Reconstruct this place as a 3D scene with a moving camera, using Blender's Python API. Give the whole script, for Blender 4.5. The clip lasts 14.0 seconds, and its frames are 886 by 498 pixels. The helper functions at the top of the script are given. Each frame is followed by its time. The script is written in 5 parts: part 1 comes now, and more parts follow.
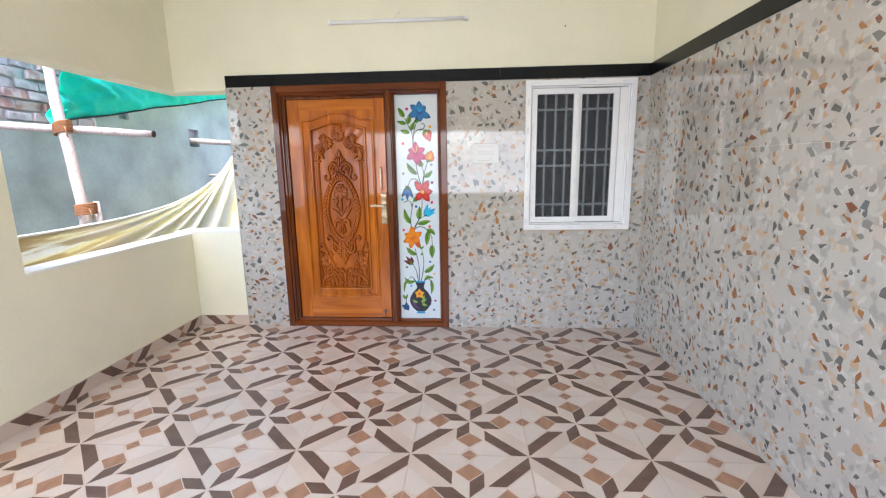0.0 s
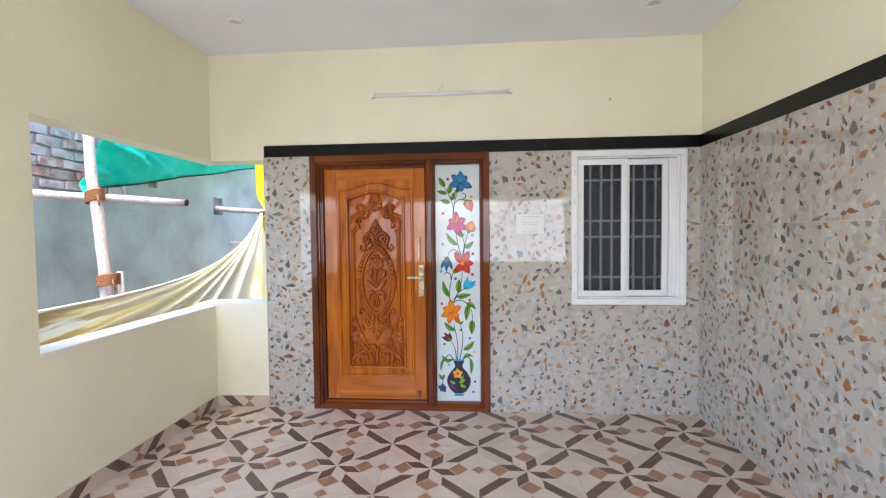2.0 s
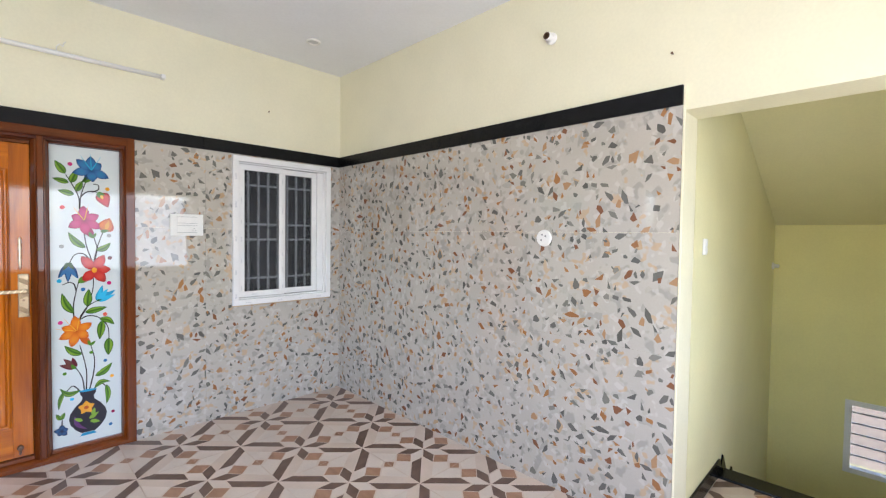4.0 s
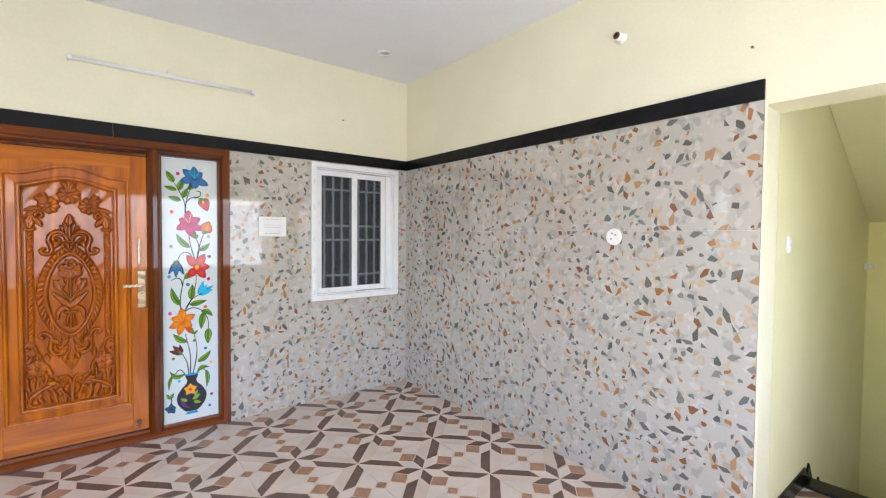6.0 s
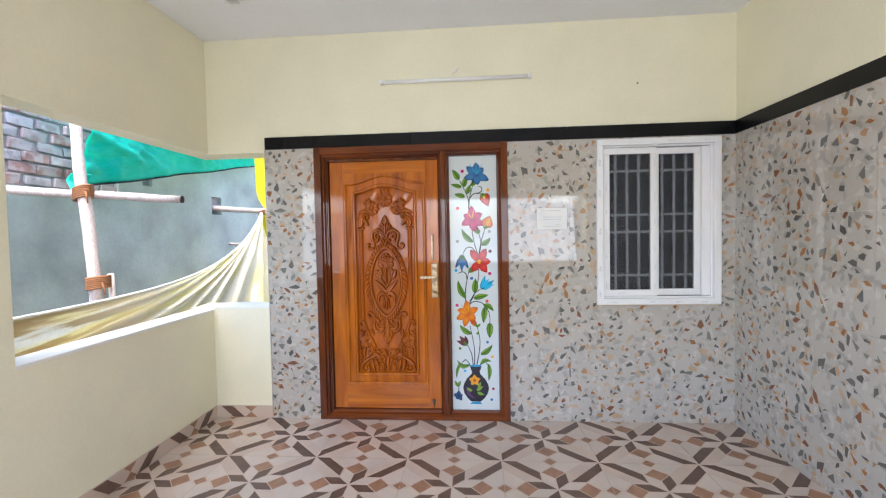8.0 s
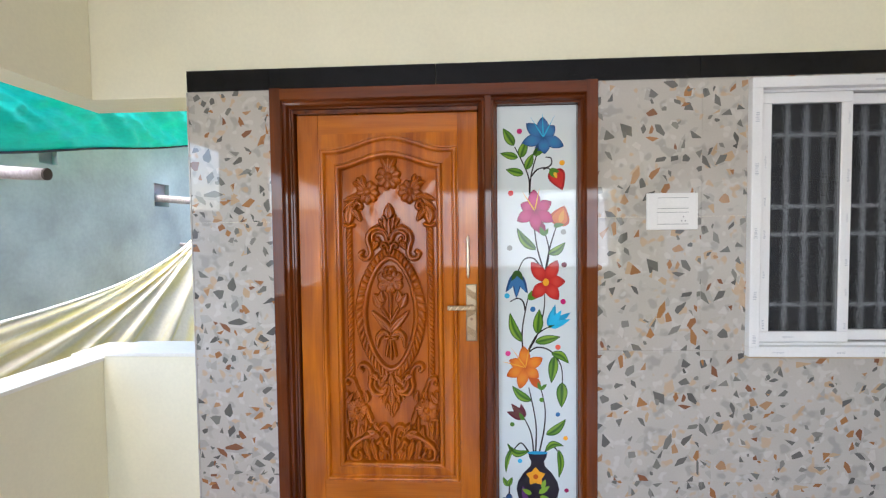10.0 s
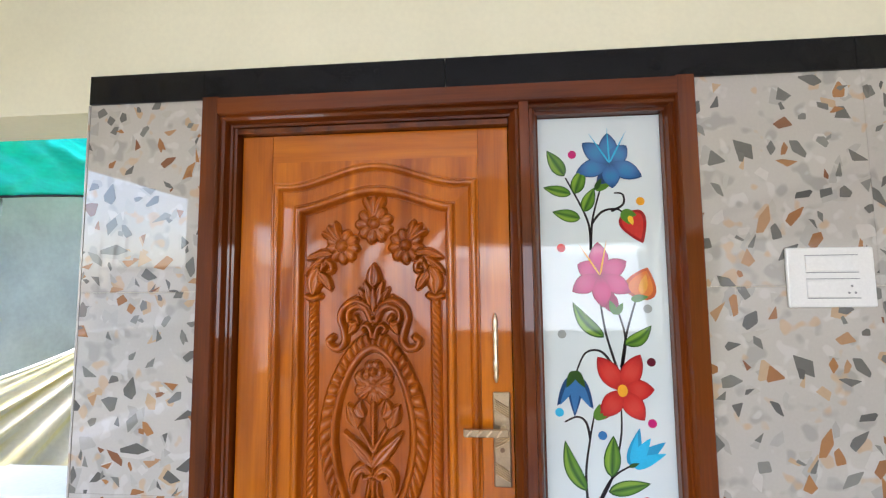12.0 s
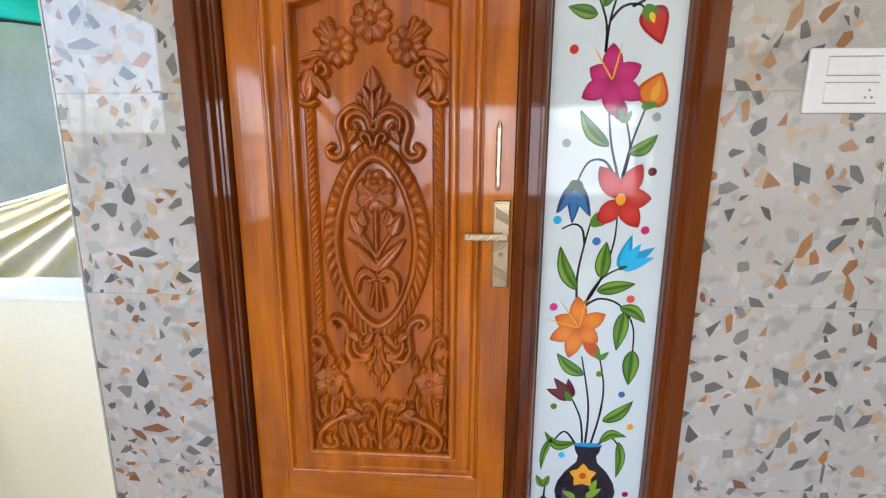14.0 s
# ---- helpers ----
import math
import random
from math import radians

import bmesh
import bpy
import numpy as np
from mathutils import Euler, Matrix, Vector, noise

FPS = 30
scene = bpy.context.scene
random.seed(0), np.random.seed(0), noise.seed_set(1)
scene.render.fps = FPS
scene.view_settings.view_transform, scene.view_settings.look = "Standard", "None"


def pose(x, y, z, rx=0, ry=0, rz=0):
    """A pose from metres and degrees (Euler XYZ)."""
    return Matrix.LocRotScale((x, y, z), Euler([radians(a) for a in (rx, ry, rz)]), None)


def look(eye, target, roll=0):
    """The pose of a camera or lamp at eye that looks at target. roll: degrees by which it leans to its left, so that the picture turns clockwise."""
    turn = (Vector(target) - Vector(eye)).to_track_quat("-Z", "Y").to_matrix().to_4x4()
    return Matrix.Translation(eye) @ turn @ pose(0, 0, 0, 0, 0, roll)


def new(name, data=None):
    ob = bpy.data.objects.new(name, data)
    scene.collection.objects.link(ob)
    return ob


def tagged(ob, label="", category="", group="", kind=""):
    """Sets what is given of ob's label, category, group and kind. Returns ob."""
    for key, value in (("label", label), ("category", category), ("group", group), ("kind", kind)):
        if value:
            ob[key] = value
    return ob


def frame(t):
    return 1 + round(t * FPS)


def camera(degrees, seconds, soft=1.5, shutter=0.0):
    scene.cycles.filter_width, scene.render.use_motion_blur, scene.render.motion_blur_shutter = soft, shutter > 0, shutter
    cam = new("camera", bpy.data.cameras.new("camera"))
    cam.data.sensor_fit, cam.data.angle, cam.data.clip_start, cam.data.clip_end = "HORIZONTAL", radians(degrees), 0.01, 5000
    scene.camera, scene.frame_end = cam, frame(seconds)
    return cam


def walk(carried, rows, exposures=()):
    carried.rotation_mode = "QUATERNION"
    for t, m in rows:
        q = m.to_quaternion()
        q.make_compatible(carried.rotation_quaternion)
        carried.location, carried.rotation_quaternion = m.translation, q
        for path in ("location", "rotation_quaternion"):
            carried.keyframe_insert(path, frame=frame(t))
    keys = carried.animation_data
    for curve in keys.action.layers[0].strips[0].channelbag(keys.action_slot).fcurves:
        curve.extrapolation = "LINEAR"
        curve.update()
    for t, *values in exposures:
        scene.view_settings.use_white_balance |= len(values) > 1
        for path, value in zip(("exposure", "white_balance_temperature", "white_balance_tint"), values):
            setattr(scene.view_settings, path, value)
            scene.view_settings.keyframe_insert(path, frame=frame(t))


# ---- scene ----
from functools import lru_cache

cam = camera(90.7, 14.0, soft=1.25)
PATH = [
    (0, (0.015, -0.017, 1.441), (-0.121, 1.943, 1.065), -0.9),
    (0.5, (-0.018, -0.053, 1.493), (-0.159, 1.934, 1.314), -0.9),
    (1, (-0.07, -0.045, 1.515), (-0.219, 1.945, 1.386), -0.9),
    (1.5, (-0.177, 0.024, 1.485), (-0.33, 2.016, 1.391), -0.8),
    (2, (-0.305, 0.193, 1.475), (-0.458, 2.185, 1.398), -0.6),
    (2.5, (-0.461, 0.292, 1.482), (-0.509, 2.29, 1.407), -0.5),
    (3, (-0.649, 0.255, 1.483), (-0.246, 2.212, 1.414), -0.1),
    (3.5, (-0.726, 0.152, 1.475), (0.182, 1.932, 1.412), 0.5),
    (3.7, (-0.773, 0.106, 1.48), (0.347, 1.762, 1.415), 0.7),
    (4.2, (-0.88, 0.05, 1.482), (0.68, 1.30, 1.422), 0.8),
    (4.8, (-0.98, 0.02, 1.482), (0.74, 1.04, 1.426), 0.9),
    (5.4, (-1.035, 0.02, 1.481), (0.57, 1.22, 1.426), 0.8),
    (5.8, (-1.037, 0.031, 1.479), (0.344, 1.477, 1.423), 0.7),
    (6, (-0.992, 0.051, 1.474), (0.241, 1.625, 1.411), 0.5),
    (6.5, (-0.836, 0.099, 1.446), (-0.096, 1.956, 1.382), -0.0),
    (7, (-0.647, 0.199, 1.468), (-0.467, 2.189, 1.384), -0.6),
    (7.5, (-0.483, 0.293, 1.468), (-0.547, 2.29, 1.39), -1.0),
    (8, (-0.442, 0.431, 1.438), (-0.593, 2.425, 1.367), -1.1),
    (8.2, (-0.466, 0.526, 1.43), (-0.610, 2.52, 1.365), -1.0),
    (10.3, (-0.824, 1.968, 1.455), (-0.923, 3.964, 1.376), -0.7),
    (10.5, (-0.834, 2.102, 1.454), (-0.933, 4.098, 1.388), -0.7),
    (11, (-0.827, 2.381, 1.482), (-0.965, 4.376, 1.453), -0.6),
    (11.5, (-0.822, 2.476, 1.508), (-0.978, 4.47, 1.545), -0.7),
    (12, (-0.822, 2.474, 1.52), (-0.987, 4.46, 1.687), -0.6),
    (12.5, (-0.819, 2.457, 1.517), (-0.987, 4.428, 1.806), -0.6),
    (13, (-0.825, 2.456, 1.49), (-0.984, 4.423, 1.813), -0.6),
    (13.5, (-0.841, 2.465, 1.423), (-0.983, 4.458, 1.515), -0.2),
    (13.7, (-0.85, 2.468, 1.386), (-0.984, 4.461, 1.289), -0.0),
    (14, (-0.868, 2.482, 1.315), (-0.976, 4.442, 0.932), 0.3),
]
EXPOSURE, KELVIN, TINT = 2.62, 6000, 13
DRIFT = [(0, 0.08), (1.2, -0.08), (3.0, -0.08), (3.5, 0.02), (4.0, 0.06), (6.0, 0.14), (7.2, -0.06), (10.5, -0.04), (11.3, 0.12), (12.0, 0.11), (12.6, 0.0), (13.2, 0.04), (14, 0.08)]
walk(cam, [(t, look(eye, target, roll)) for t, eye, target, roll in PATH], exposures=[(t, EXPOSURE + more, KELVIN, TINT) for t, more in DRIFT])

# ---- world and light ----
SUN_ELEVATION, SUN_TURN = 70, 180
world = bpy.data.worlds.new("overcast_sky")
scene.world = world
world.use_nodes = True
wn = world.node_tree.nodes
sky = wn.new("ShaderNodeTexSky")
sky.sky_type, sky.sun_disc = "NISHITA", False
sky.sun_elevation, sky.sun_rotation = radians(SUN_ELEVATION), radians(SUN_TURN)
sky.air_density, sky.dust_density, sky.ozone_density = 1.0, 2.8, 1.0
wn["Background"].inputs["Strength"].default_value = 0.15
world.node_tree.links.new(sky.outputs[0], wn["Background"].inputs["Color"])
sun = new("sun", bpy.data.lights.new("sun", "SUN"))
sun.data.energy, sun.data.angle, sun.data.color = 1.3, radians(25), (1.0, 0.95, 0.87)
sun.matrix_world = look((math.sin(radians(SUN_TURN)) * 20, math.cos(radians(SUN_TURN)) * 20, 20 * math.tan(radians(SUN_ELEVATION))), (0, 0, 0))

# the open sides: the sky's light through their openings
def sky_light(name, wide, energy, eye, target):
    lamp = new(name, bpy.data.lights.new(name, "AREA"))
    lamp.data.shape, lamp.data.size, lamp.data.size_y = "RECTANGLE", wide, 1.15
    lamp.data.energy, lamp.data.color = energy, (0.96, 0.98, 1.0)
    lamp.matrix_world = look(eye, target)


sky_light("south_opening_light", 3.6, 9.2, (-0.48, -0.93, 1.49), (-0.48, 3.0, 2.45))
sky_light("west_opening_light", 2.45, 3.2, (-2.63, 0.63, 1.46), (1.3, 0.63, 2.3))

# ---- plan, in metres ----
XW, XE, YN, YS, ZC = -2.54, 1.43, 3.75, -0.85, 2.975      # inner faces, ceiling
THICK, SILL, SILL_W, HEAD = 0.16, 0.885, 0.864, 2.095                     # walls, parapet top, lintel underside
BAND0, BAND1 = 2.113, 2.207                                # black granite band
PANEL_X, JAMB_Y, PIER_Y, TILE_END = -2.067, 2.25, 1.88, 0.745
DOOR_X0, DOOR_X1, DOOR_Z = -1.68, -0.2, 2.115
WIN = (0.447, 1.322, 0.888, 2.10)
GROUND = -3.2


# ---- materials ----
def material(name, colour, rough=0.5, metal=0.0, coat=0.0, bump=0.0, scale=20.0, vary=0.06, fine=0.03, spec=0.5, stretch=(1, 1, 1), transmission=0.0, ior=1.5, coat_rough=0.05, translucent=0.0):
    m = bpy.data.materials.new(name)
    m.use_nodes = True
    n, l = m.node_tree.nodes, m.node_tree.links
    p = n["Principled BSDF"]
    p.inputs["Roughness"].default_value, p.inputs["Metallic"].default_value = rough, metal
    p.inputs["Coat Weight"].default_value, p.inputs["Coat Roughness"].default_value = coat, coat_rough
    p.inputs["Specular IOR Level"].default_value = spec
    p.inputs["Transmission Weight"].default_value, p.inputs["IOR"].default_value = transmission, ior
    pos = n.new("ShaderNodeNewGeometry")
    mapping = n.new("ShaderNodeMapping")
    mapping.inputs["Scale"].default_value = stretch
    l.new(pos.outputs["Position"], mapping.inputs["Vector"])
    base = n.new("ShaderNodeRGB")
    base.outputs[0].default_value = (*colour, 1)
    socket = base.outputs[0]
    last = None
    for amount, s in ((vary, scale * 0.12), (fine, scale * 3)):
        if not amount:
            continue
        tex = n.new("ShaderNodeTexNoise")
        tex.inputs["Scale"].default_value, tex.inputs["Detail"].default_value = s, 5
        l.new(mapping.outputs[0], tex.inputs["Vector"])
        span = n.new("ShaderNodeMapRange")
        span.inputs["From Min"].default_value, span.inputs["From Max"].default_value = 0.3, 0.7
        span.inputs["To Min"].default_value, span.inputs["To Max"].default_value = 1 - amount, 1 + amount
        l.new(tex.outputs["Fac"], span.inputs["Value"])
        mul = n.new("ShaderNodeVectorMath")
        mul.operation = "SCALE"
        l.new(socket, mul.inputs[0])
        l.new(span.outputs[0], mul.inputs["Scale"])
        socket, last = mul.outputs[0], tex
    l.new(socket, p.inputs["Base Color"])
    if bump and last:
        b = n.new("ShaderNodeBump")
        b.inputs["Strength"].default_value, b.inputs["Distance"].default_value = bump, 0.004
        l.new(last.outputs["Fac"], b.inputs["Height"])
        l.new(b.outputs[0], p.inputs["Normal"])
    if translucent:
        t = n.new("ShaderNodeBsdfTranslucent")
        mix = n.new("ShaderNodeMixShader")
        mix.inputs[0].default_value = translucent
        l.new(socket, t.inputs["Color"])
        l.new(p.outputs[0], mix.inputs[1])
        l.new(t.outputs[0], mix.inputs[2])
        l.new(mix.outputs[0], n["Material Output"].inputs["Surface"])
    return m


def wood(name, light, dark, coat, grain=1.0, level=False, gloss=0.035):
    """Varnished wood, grain along z, with broad figure and fine fibres."""
    m = bpy.data.materials.new(name)
    m.use_nodes = True
    n, l = m.node_tree.nodes, m.node_tree.links
    p = n["Principled BSDF"]
    pos = n.new("ShaderNodeNewGeometry")
    info = n.new("ShaderNodeObjectInfo")
    shift = n.new("ShaderNodeVectorMath")
    shift.operation = "ADD"
    times = n.new("ShaderNodeVectorMath")
    times.operation = "SCALE"
    times.inputs[0].default_value = (3.1, 0.7, 5.3)
    l.new(info.outputs["Random"], times.inputs["Scale"])
    l.new(pos.outputs["Position"], shift.inputs[0])
    l.new(times.outputs[0], shift.inputs[1])
    out = []
    for stretch, s, detail, distort in (((0.13, 1, 1) if level else (1, 1, 0.13), 9 * grain, 4, 1.2), ((0.03, 1, 1) if level else (1, 1, 0.03), 160, 3, 0.0)):
        mp = n.new("ShaderNodeMapping")
        mp.inputs["Scale"].default_value = stretch
        l.new(shift.outputs[0], mp.inputs["Vector"])
        t = n.new("ShaderNodeTexNoise")
        t.inputs["Scale"].default_value, t.inputs["Detail"].default_value, t.inputs["Distortion"].default_value = s, detail, distort
        l.new(mp.outputs[0], t.inputs["Vector"])
        out.append(t.outputs["Fac"])
    add = n.new("ShaderNodeMath")
    add.operation = "MULTIPLY_ADD"
    add.inputs[1].default_value = 0.22
    l.new(out[1], add.inputs[0])
    l.new(out[0], add.inputs[2])
    ramp = n.new("ShaderNodeValToRGB")
    e = ramp.color_ramp.elements
    e[0].position, e[1].position = 0.42, 0.80
    e[0].color, e[1].color = (*dark, 1), (*light, 1)
    l.new(add.outputs[0], ramp.inputs["Fac"])
    l.new(ramp.outputs[0], p.inputs["Base Color"])
    p.inputs["Roughness"].default_value, p.inputs["Coat Weight"].default_value, p.inputs["Coat Roughness"].default_value = 0.5, coat, gloss
    p.inputs["Specular IOR Level"].default_value = 0.06
    b = n.new("ShaderNodeBump")
    b.inputs["Strength"].default_value, b.inputs["Distance"].default_value = 0.06, 0.002
    l.new(out[1], b.inputs["Height"])
    l.new(b.outputs[0], p.inputs["Normal"])
    ripple = n.new("ShaderNodeBump")
    ripple.inputs["Strength"].default_value, ripple.inputs["Distance"].default_value = 0.10, 0.004
    l.new(add.outputs[0], ripple.inputs["Height"])
    l.new(ripple.outputs[0], p.inputs["Coat Normal"])
    return m


def islands(name, palette, rough, coat=0.0, vary=0.08, spec=0.5):
    """One colour of the palette for each loose piece, with a faint mottle."""
    m = bpy.data.materials.new(name)
    m.use_nodes = True
    n, l = m.node_tree.nodes, m.node_tree.links
    p = n["Principled BSDF"]
    geo = n.new("ShaderNodeNewGeometry")
    ramp = n.new("ShaderNodeValToRGB")
    ramp.color_ramp.interpolation = "CONSTANT"
    e = ramp.color_ramp.elements
    while len(e) < len(palette):
        e.new(0.5)
    for i, c in enumerate(palette):
        e[i].position, e[i].color = i / len(palette), (*c, 1)
    l.new(geo.outputs["Random Per Island"], ramp.inputs["Fac"])
    tex = n.new("ShaderNodeTexNoise")
    tex.inputs["Scale"].default_value = 60
    l.new(geo.outputs["Position"], tex.inputs["Vector"])
    span = n.new("ShaderNodeMapRange")
    span.inputs["To Min"].default_value, span.inputs["To Max"].default_value = 1 - vary, 1 + vary
    l.new(tex.outputs["Fac"], span.inputs["Value"])
    mul = n.new("ShaderNodeVectorMath")
    mul.operation = "SCALE"
    l.new(ramp.outputs[0], mul.inputs[0])
    l.new(span.outputs[0], mul.inputs["Scale"])
    l.new(mul.outputs[0], p.inputs["Base Color"])
    p.inputs["Roughness"].default_value, p.inputs["Coat Weight"].default_value = rough, coat
    p.inputs["Specular IOR Level"].default_value = spec
    return m


YELLOW = material("cream_yellow_paint", (0.82, 0.775, 0.575), 0.62, bump=0.12, scale=22, vary=0.03, fine=0.02)
STAIR_YELLOW = material("stair_yellow_paint", (0.80, 0.735, 0.33), 0.62, bump=0.12, scale=22, vary=0.03, fine=0.02)
STAIR_CREAM = material("lemon_cream_paint", (0.81, 0.765, 0.47), 0.62, bump=0.12, scale=22, vary=0.03, fine=0.02)
WHITE = material("white_ceiling_paint", (0.83, 0.84, 0.86), 0.7, bump=0.1, scale=18, vary=0.02, fine=0.02)
SILL_WHITE = material("white_sill_paint", (0.82, 0.80, 0.72), 0.55, bump=0.1, scale=22, vary=0.03)


def terrazzo_base():
    """Glazed tile with soft grey, white and apricot clouds deep in the print."""
    m = material("glazed_terrazzo_base", (0.478, 0.442, 0.392), 0.025, scale=40, vary=0.05, fine=0.02, spec=0.8)
    n, l = m.node_tree.nodes, m.node_tree.links
    p = n["Principled BSDF"]
    socket = p.inputs["Base Color"].links[0].from_socket
    geo = n.new("ShaderNodeNewGeometry")
    for at, colour, scale, lo, hi, most in ((0.0, (0.33, 0.315, 0.28), 17, 0.585, 0.665, 0.75), (7.3, (0.58, 0.555, 0.515), 19, 0.60, 0.66, 0.6), (15.1, (0.52, 0.35, 0.20), 18, 0.635, 0.70, 0.7)):
        shift = n.new("ShaderNodeVectorMath")
        shift.operation = "ADD"
        shift.inputs[1].default_value = (at, at * 1.7, at * 0.6)
        l.new(geo.outputs["Position"], shift.inputs[0])
        tex = n.new("ShaderNodeTexNoise")
        tex.inputs["Scale"].default_value, tex.inputs["Detail"].default_value = scale, 1.0
        l.new(shift.outputs[0], tex.inputs["Vector"])
        span = n.new("ShaderNodeMapRange")
        span.inputs["From Min"].default_value, span.inputs["From Max"].default_value, span.inputs["To Max"].default_value = lo, hi, most
        l.new(tex.outputs["Fac"], span.inputs["Value"])
        mix = n.new("ShaderNodeMix")
        mix.data_type = "RGBA"
        mix.inputs[7].default_value = (*colour, 1)
        l.new(span.outputs[0], mix.inputs["Factor"])
        l.new(socket, mix.inputs[6])
        socket = mix.outputs[2]
    l.new(socket, p.inputs["Base Color"])
    return m


TILE = terrazzo_base()
CHIP = islands("terrazzo_chip", [(0.125, 0.123, 0.11), (0.19, 0.184, 0.162), (0.36, 0.17, 0.065), (0.16, 0.156, 0.14), (0.14, 0.136, 0.123), (0.31, 0.14, 0.055), (0.11, 0.107, 0.097), (0.40, 0.235, 0.125), (0.23, 0.222, 0.195), (0.15, 0.145, 0.13), (0.22, 0.095, 0.048)], 0.025, spec=0.8)
CHIP_PALE = islands("pale_terrazzo_chip", [(0.54, 0.505, 0.455), (0.43, 0.405, 0.36), (0.48, 0.34, 0.21), (0.38, 0.36, 0.32), (0.40, 0.38, 0.34), (0.45, 0.415, 0.36)], 0.025, spec=0.8)
GROUT = material("pale_grout", (0.66, 0.62, 0.56), 0.8)
BLACK = material("polished_black_granite", (0.007, 0.007, 0.008), 0.24, scale=120, vary=0.2, fine=0.3, spec=0.2)
FLOOR_CREAM = material("cream_marble_tile", (0.59, 0.47, 0.375), 0.3, scale=30, vary=0.09, fine=0.03)
FLOOR_PALE = material("pale_marble_tile", (0.615, 0.52, 0.435), 0.3, scale=26, vary=0.08, fine=0.03)
FLOOR_DARK = material("dark_brown_tile", (0.145, 0.088, 0.064), 0.32, spec=0.3, scale=60, vary=0.16, fine=0.12, stretch=(1, 3, 1))
FLOOR_BROWN = material("tan_brown_tile", (0.36, 0.195, 0.115), 0.32, spec=0.3, scale=60, vary=0.16, fine=0.10, stretch=(3, 1, 1))
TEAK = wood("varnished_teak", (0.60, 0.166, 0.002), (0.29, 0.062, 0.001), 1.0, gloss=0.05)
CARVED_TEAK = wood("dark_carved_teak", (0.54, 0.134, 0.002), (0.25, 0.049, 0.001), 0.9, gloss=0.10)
FRAME_WOOD = wood("dark_varnished_frame", (0.175, 0.036, 0.002), (0.062, 0.010, 0.001), 0.85, 0.7)
TEAK_LEVEL = wood("varnished_teak_level", (0.60, 0.170, 0.003), (0.31, 0.070, 0.001), 1.0, level=True)
FRAME_LEVEL = wood("dark_varnished_frame_level", (0.175, 0.036, 0.002), (0.062, 0.010, 0.001), 0.85, 0.7, level=True)
BRASS = material("satin_brass", (0.70, 0.58, 0.40), 0.3, metal=0.9, scale=80, vary=0.1, fine=0.08)
AGED_BRASS = material("aged_brass", (0.40, 0.31, 0.20), 0.32, metal=0.9, scale=80, vary=0.15, fine=0.1)
BRONZE = material("dark_bronze", (0.20, 0.13, 0.08), 0.35, metal=0.8, scale=80)
GLASS_WHITE = material("white_back_painted_glass", (0.64, 0.70, 0.70), 0.012, scale=10, vary=0.02, fine=0.0, spec=0.75)
UPVC = material("white_upvc", (0.84, 0.835, 0.825), 0.25, scale=40, vary=0.03, fine=0.02)
FILM_INK = material("faint_grey_print", (0.52, 0.53, 0.56), 0.4)
SEALANT = material("tan_sealant", (0.50, 0.38, 0.25), 0.6, scale=60, vary=0.2)
PLASTIC = material("white_plastic", (0.82, 0.81, 0.78), 0.3, scale=50, vary=0.02)
DIFFUSER = material("unlit_frosted_diffuser", (0.58, 0.58, 0.57), 0.4, scale=50, vary=0.03)
GREYLINE = material("grey_plastic", (0.30, 0.30, 0.30), 0.4)
WINDOW_GLASS = material("tinted_window_glass", (0.45, 0.455, 0.46), 0.10, scale=30, vary=0.0, fine=0.30, bump=0.6, transmission=0.955, ior=1.2)
GRILLE = material("grey_painted_iron", (0.74, 0.75, 0.77), 0.45, scale=80)
# near-black colour stands for the lack of light indoors, not for a paint
ROOM_DARKNESS = material("unlit_room_darkness", (0.04, 0.04, 0.045), 0.8, scale=12, vary=0.2)
CEMENT = material("grey_cement_plaster", (0.30, 0.345, 0.325), 0.9, bump=0.25, scale=9, vary=0.42, fine=0.05)
MORTAR = material("grey_mortar", (0.33, 0.30, 0.31), 0.95, bump=0.5, scale=30, vary=0.2)
POLE = material("peeled_pale_pole", (0.45, 0.375, 0.345), 0.75, bump=0.6, scale=30, vary=0.28, fine=0.22, stretch=(1, 1, 0.25))
ROPE = material("brown_rope", (0.26, 0.11, 0.045), 0.9, bump=0.6, scale=70, vary=0.25, fine=0.25)
GREEN = material("green_tarpaulin", (0.018, 0.66, 0.50), 0.45, bump=0.6, scale=9, vary=0.08, fine=0.08, translucent=0.5, stretch=(1, 0.7, 2.2))
CUT_END = material("dark_cut_wood", (0.07, 0.045, 0.035), 0.9, scale=60, vary=0.2)
YELLOW_CLOTH = material("bright_yellow_sheet", (0.85, 0.73, 0.03), 0.5, bump=0.2, scale=18, vary=0.1, translucent=0.5)
SOIL = material("dry_soil", (0.24, 0.19, 0.14), 0.95, bump=0.6, scale=3, vary=0.25, fine=0.2)
PINK = material("pinkish_facade", (0.62, 0.47, 0.43), 0.8, scale=4, vary=0.08)
FACADE = material("pale_facade", (0.62, 0.60, 0.56), 0.8, scale=4, vary=0.08)


# ---- building helpers ----
def mesh_ob(name, bm, mats, parent=None, smooth=False):
    me = bpy.data.meshes.new(name)
    bmesh.ops.recalc_face_normals(bm, faces=bm.faces)
    bm.to_mesh(me)
    bm.free()
    for m in mats if isinstance(mats, (list, tuple)) else [mats]:
        me.materials.append(m)
    if smooth:
        for p in me.polygons:
            p.use_smooth = True
    ob = new(name, me)
    if parent:
        ob.parent = parent
        if parent.data is None:
            ob.location = -parent.location
    return ob


def part(name, bm, mats, parent, label="", smooth=False):
    return tagged(mesh_ob(name, bm, mats, parent, smooth), label)


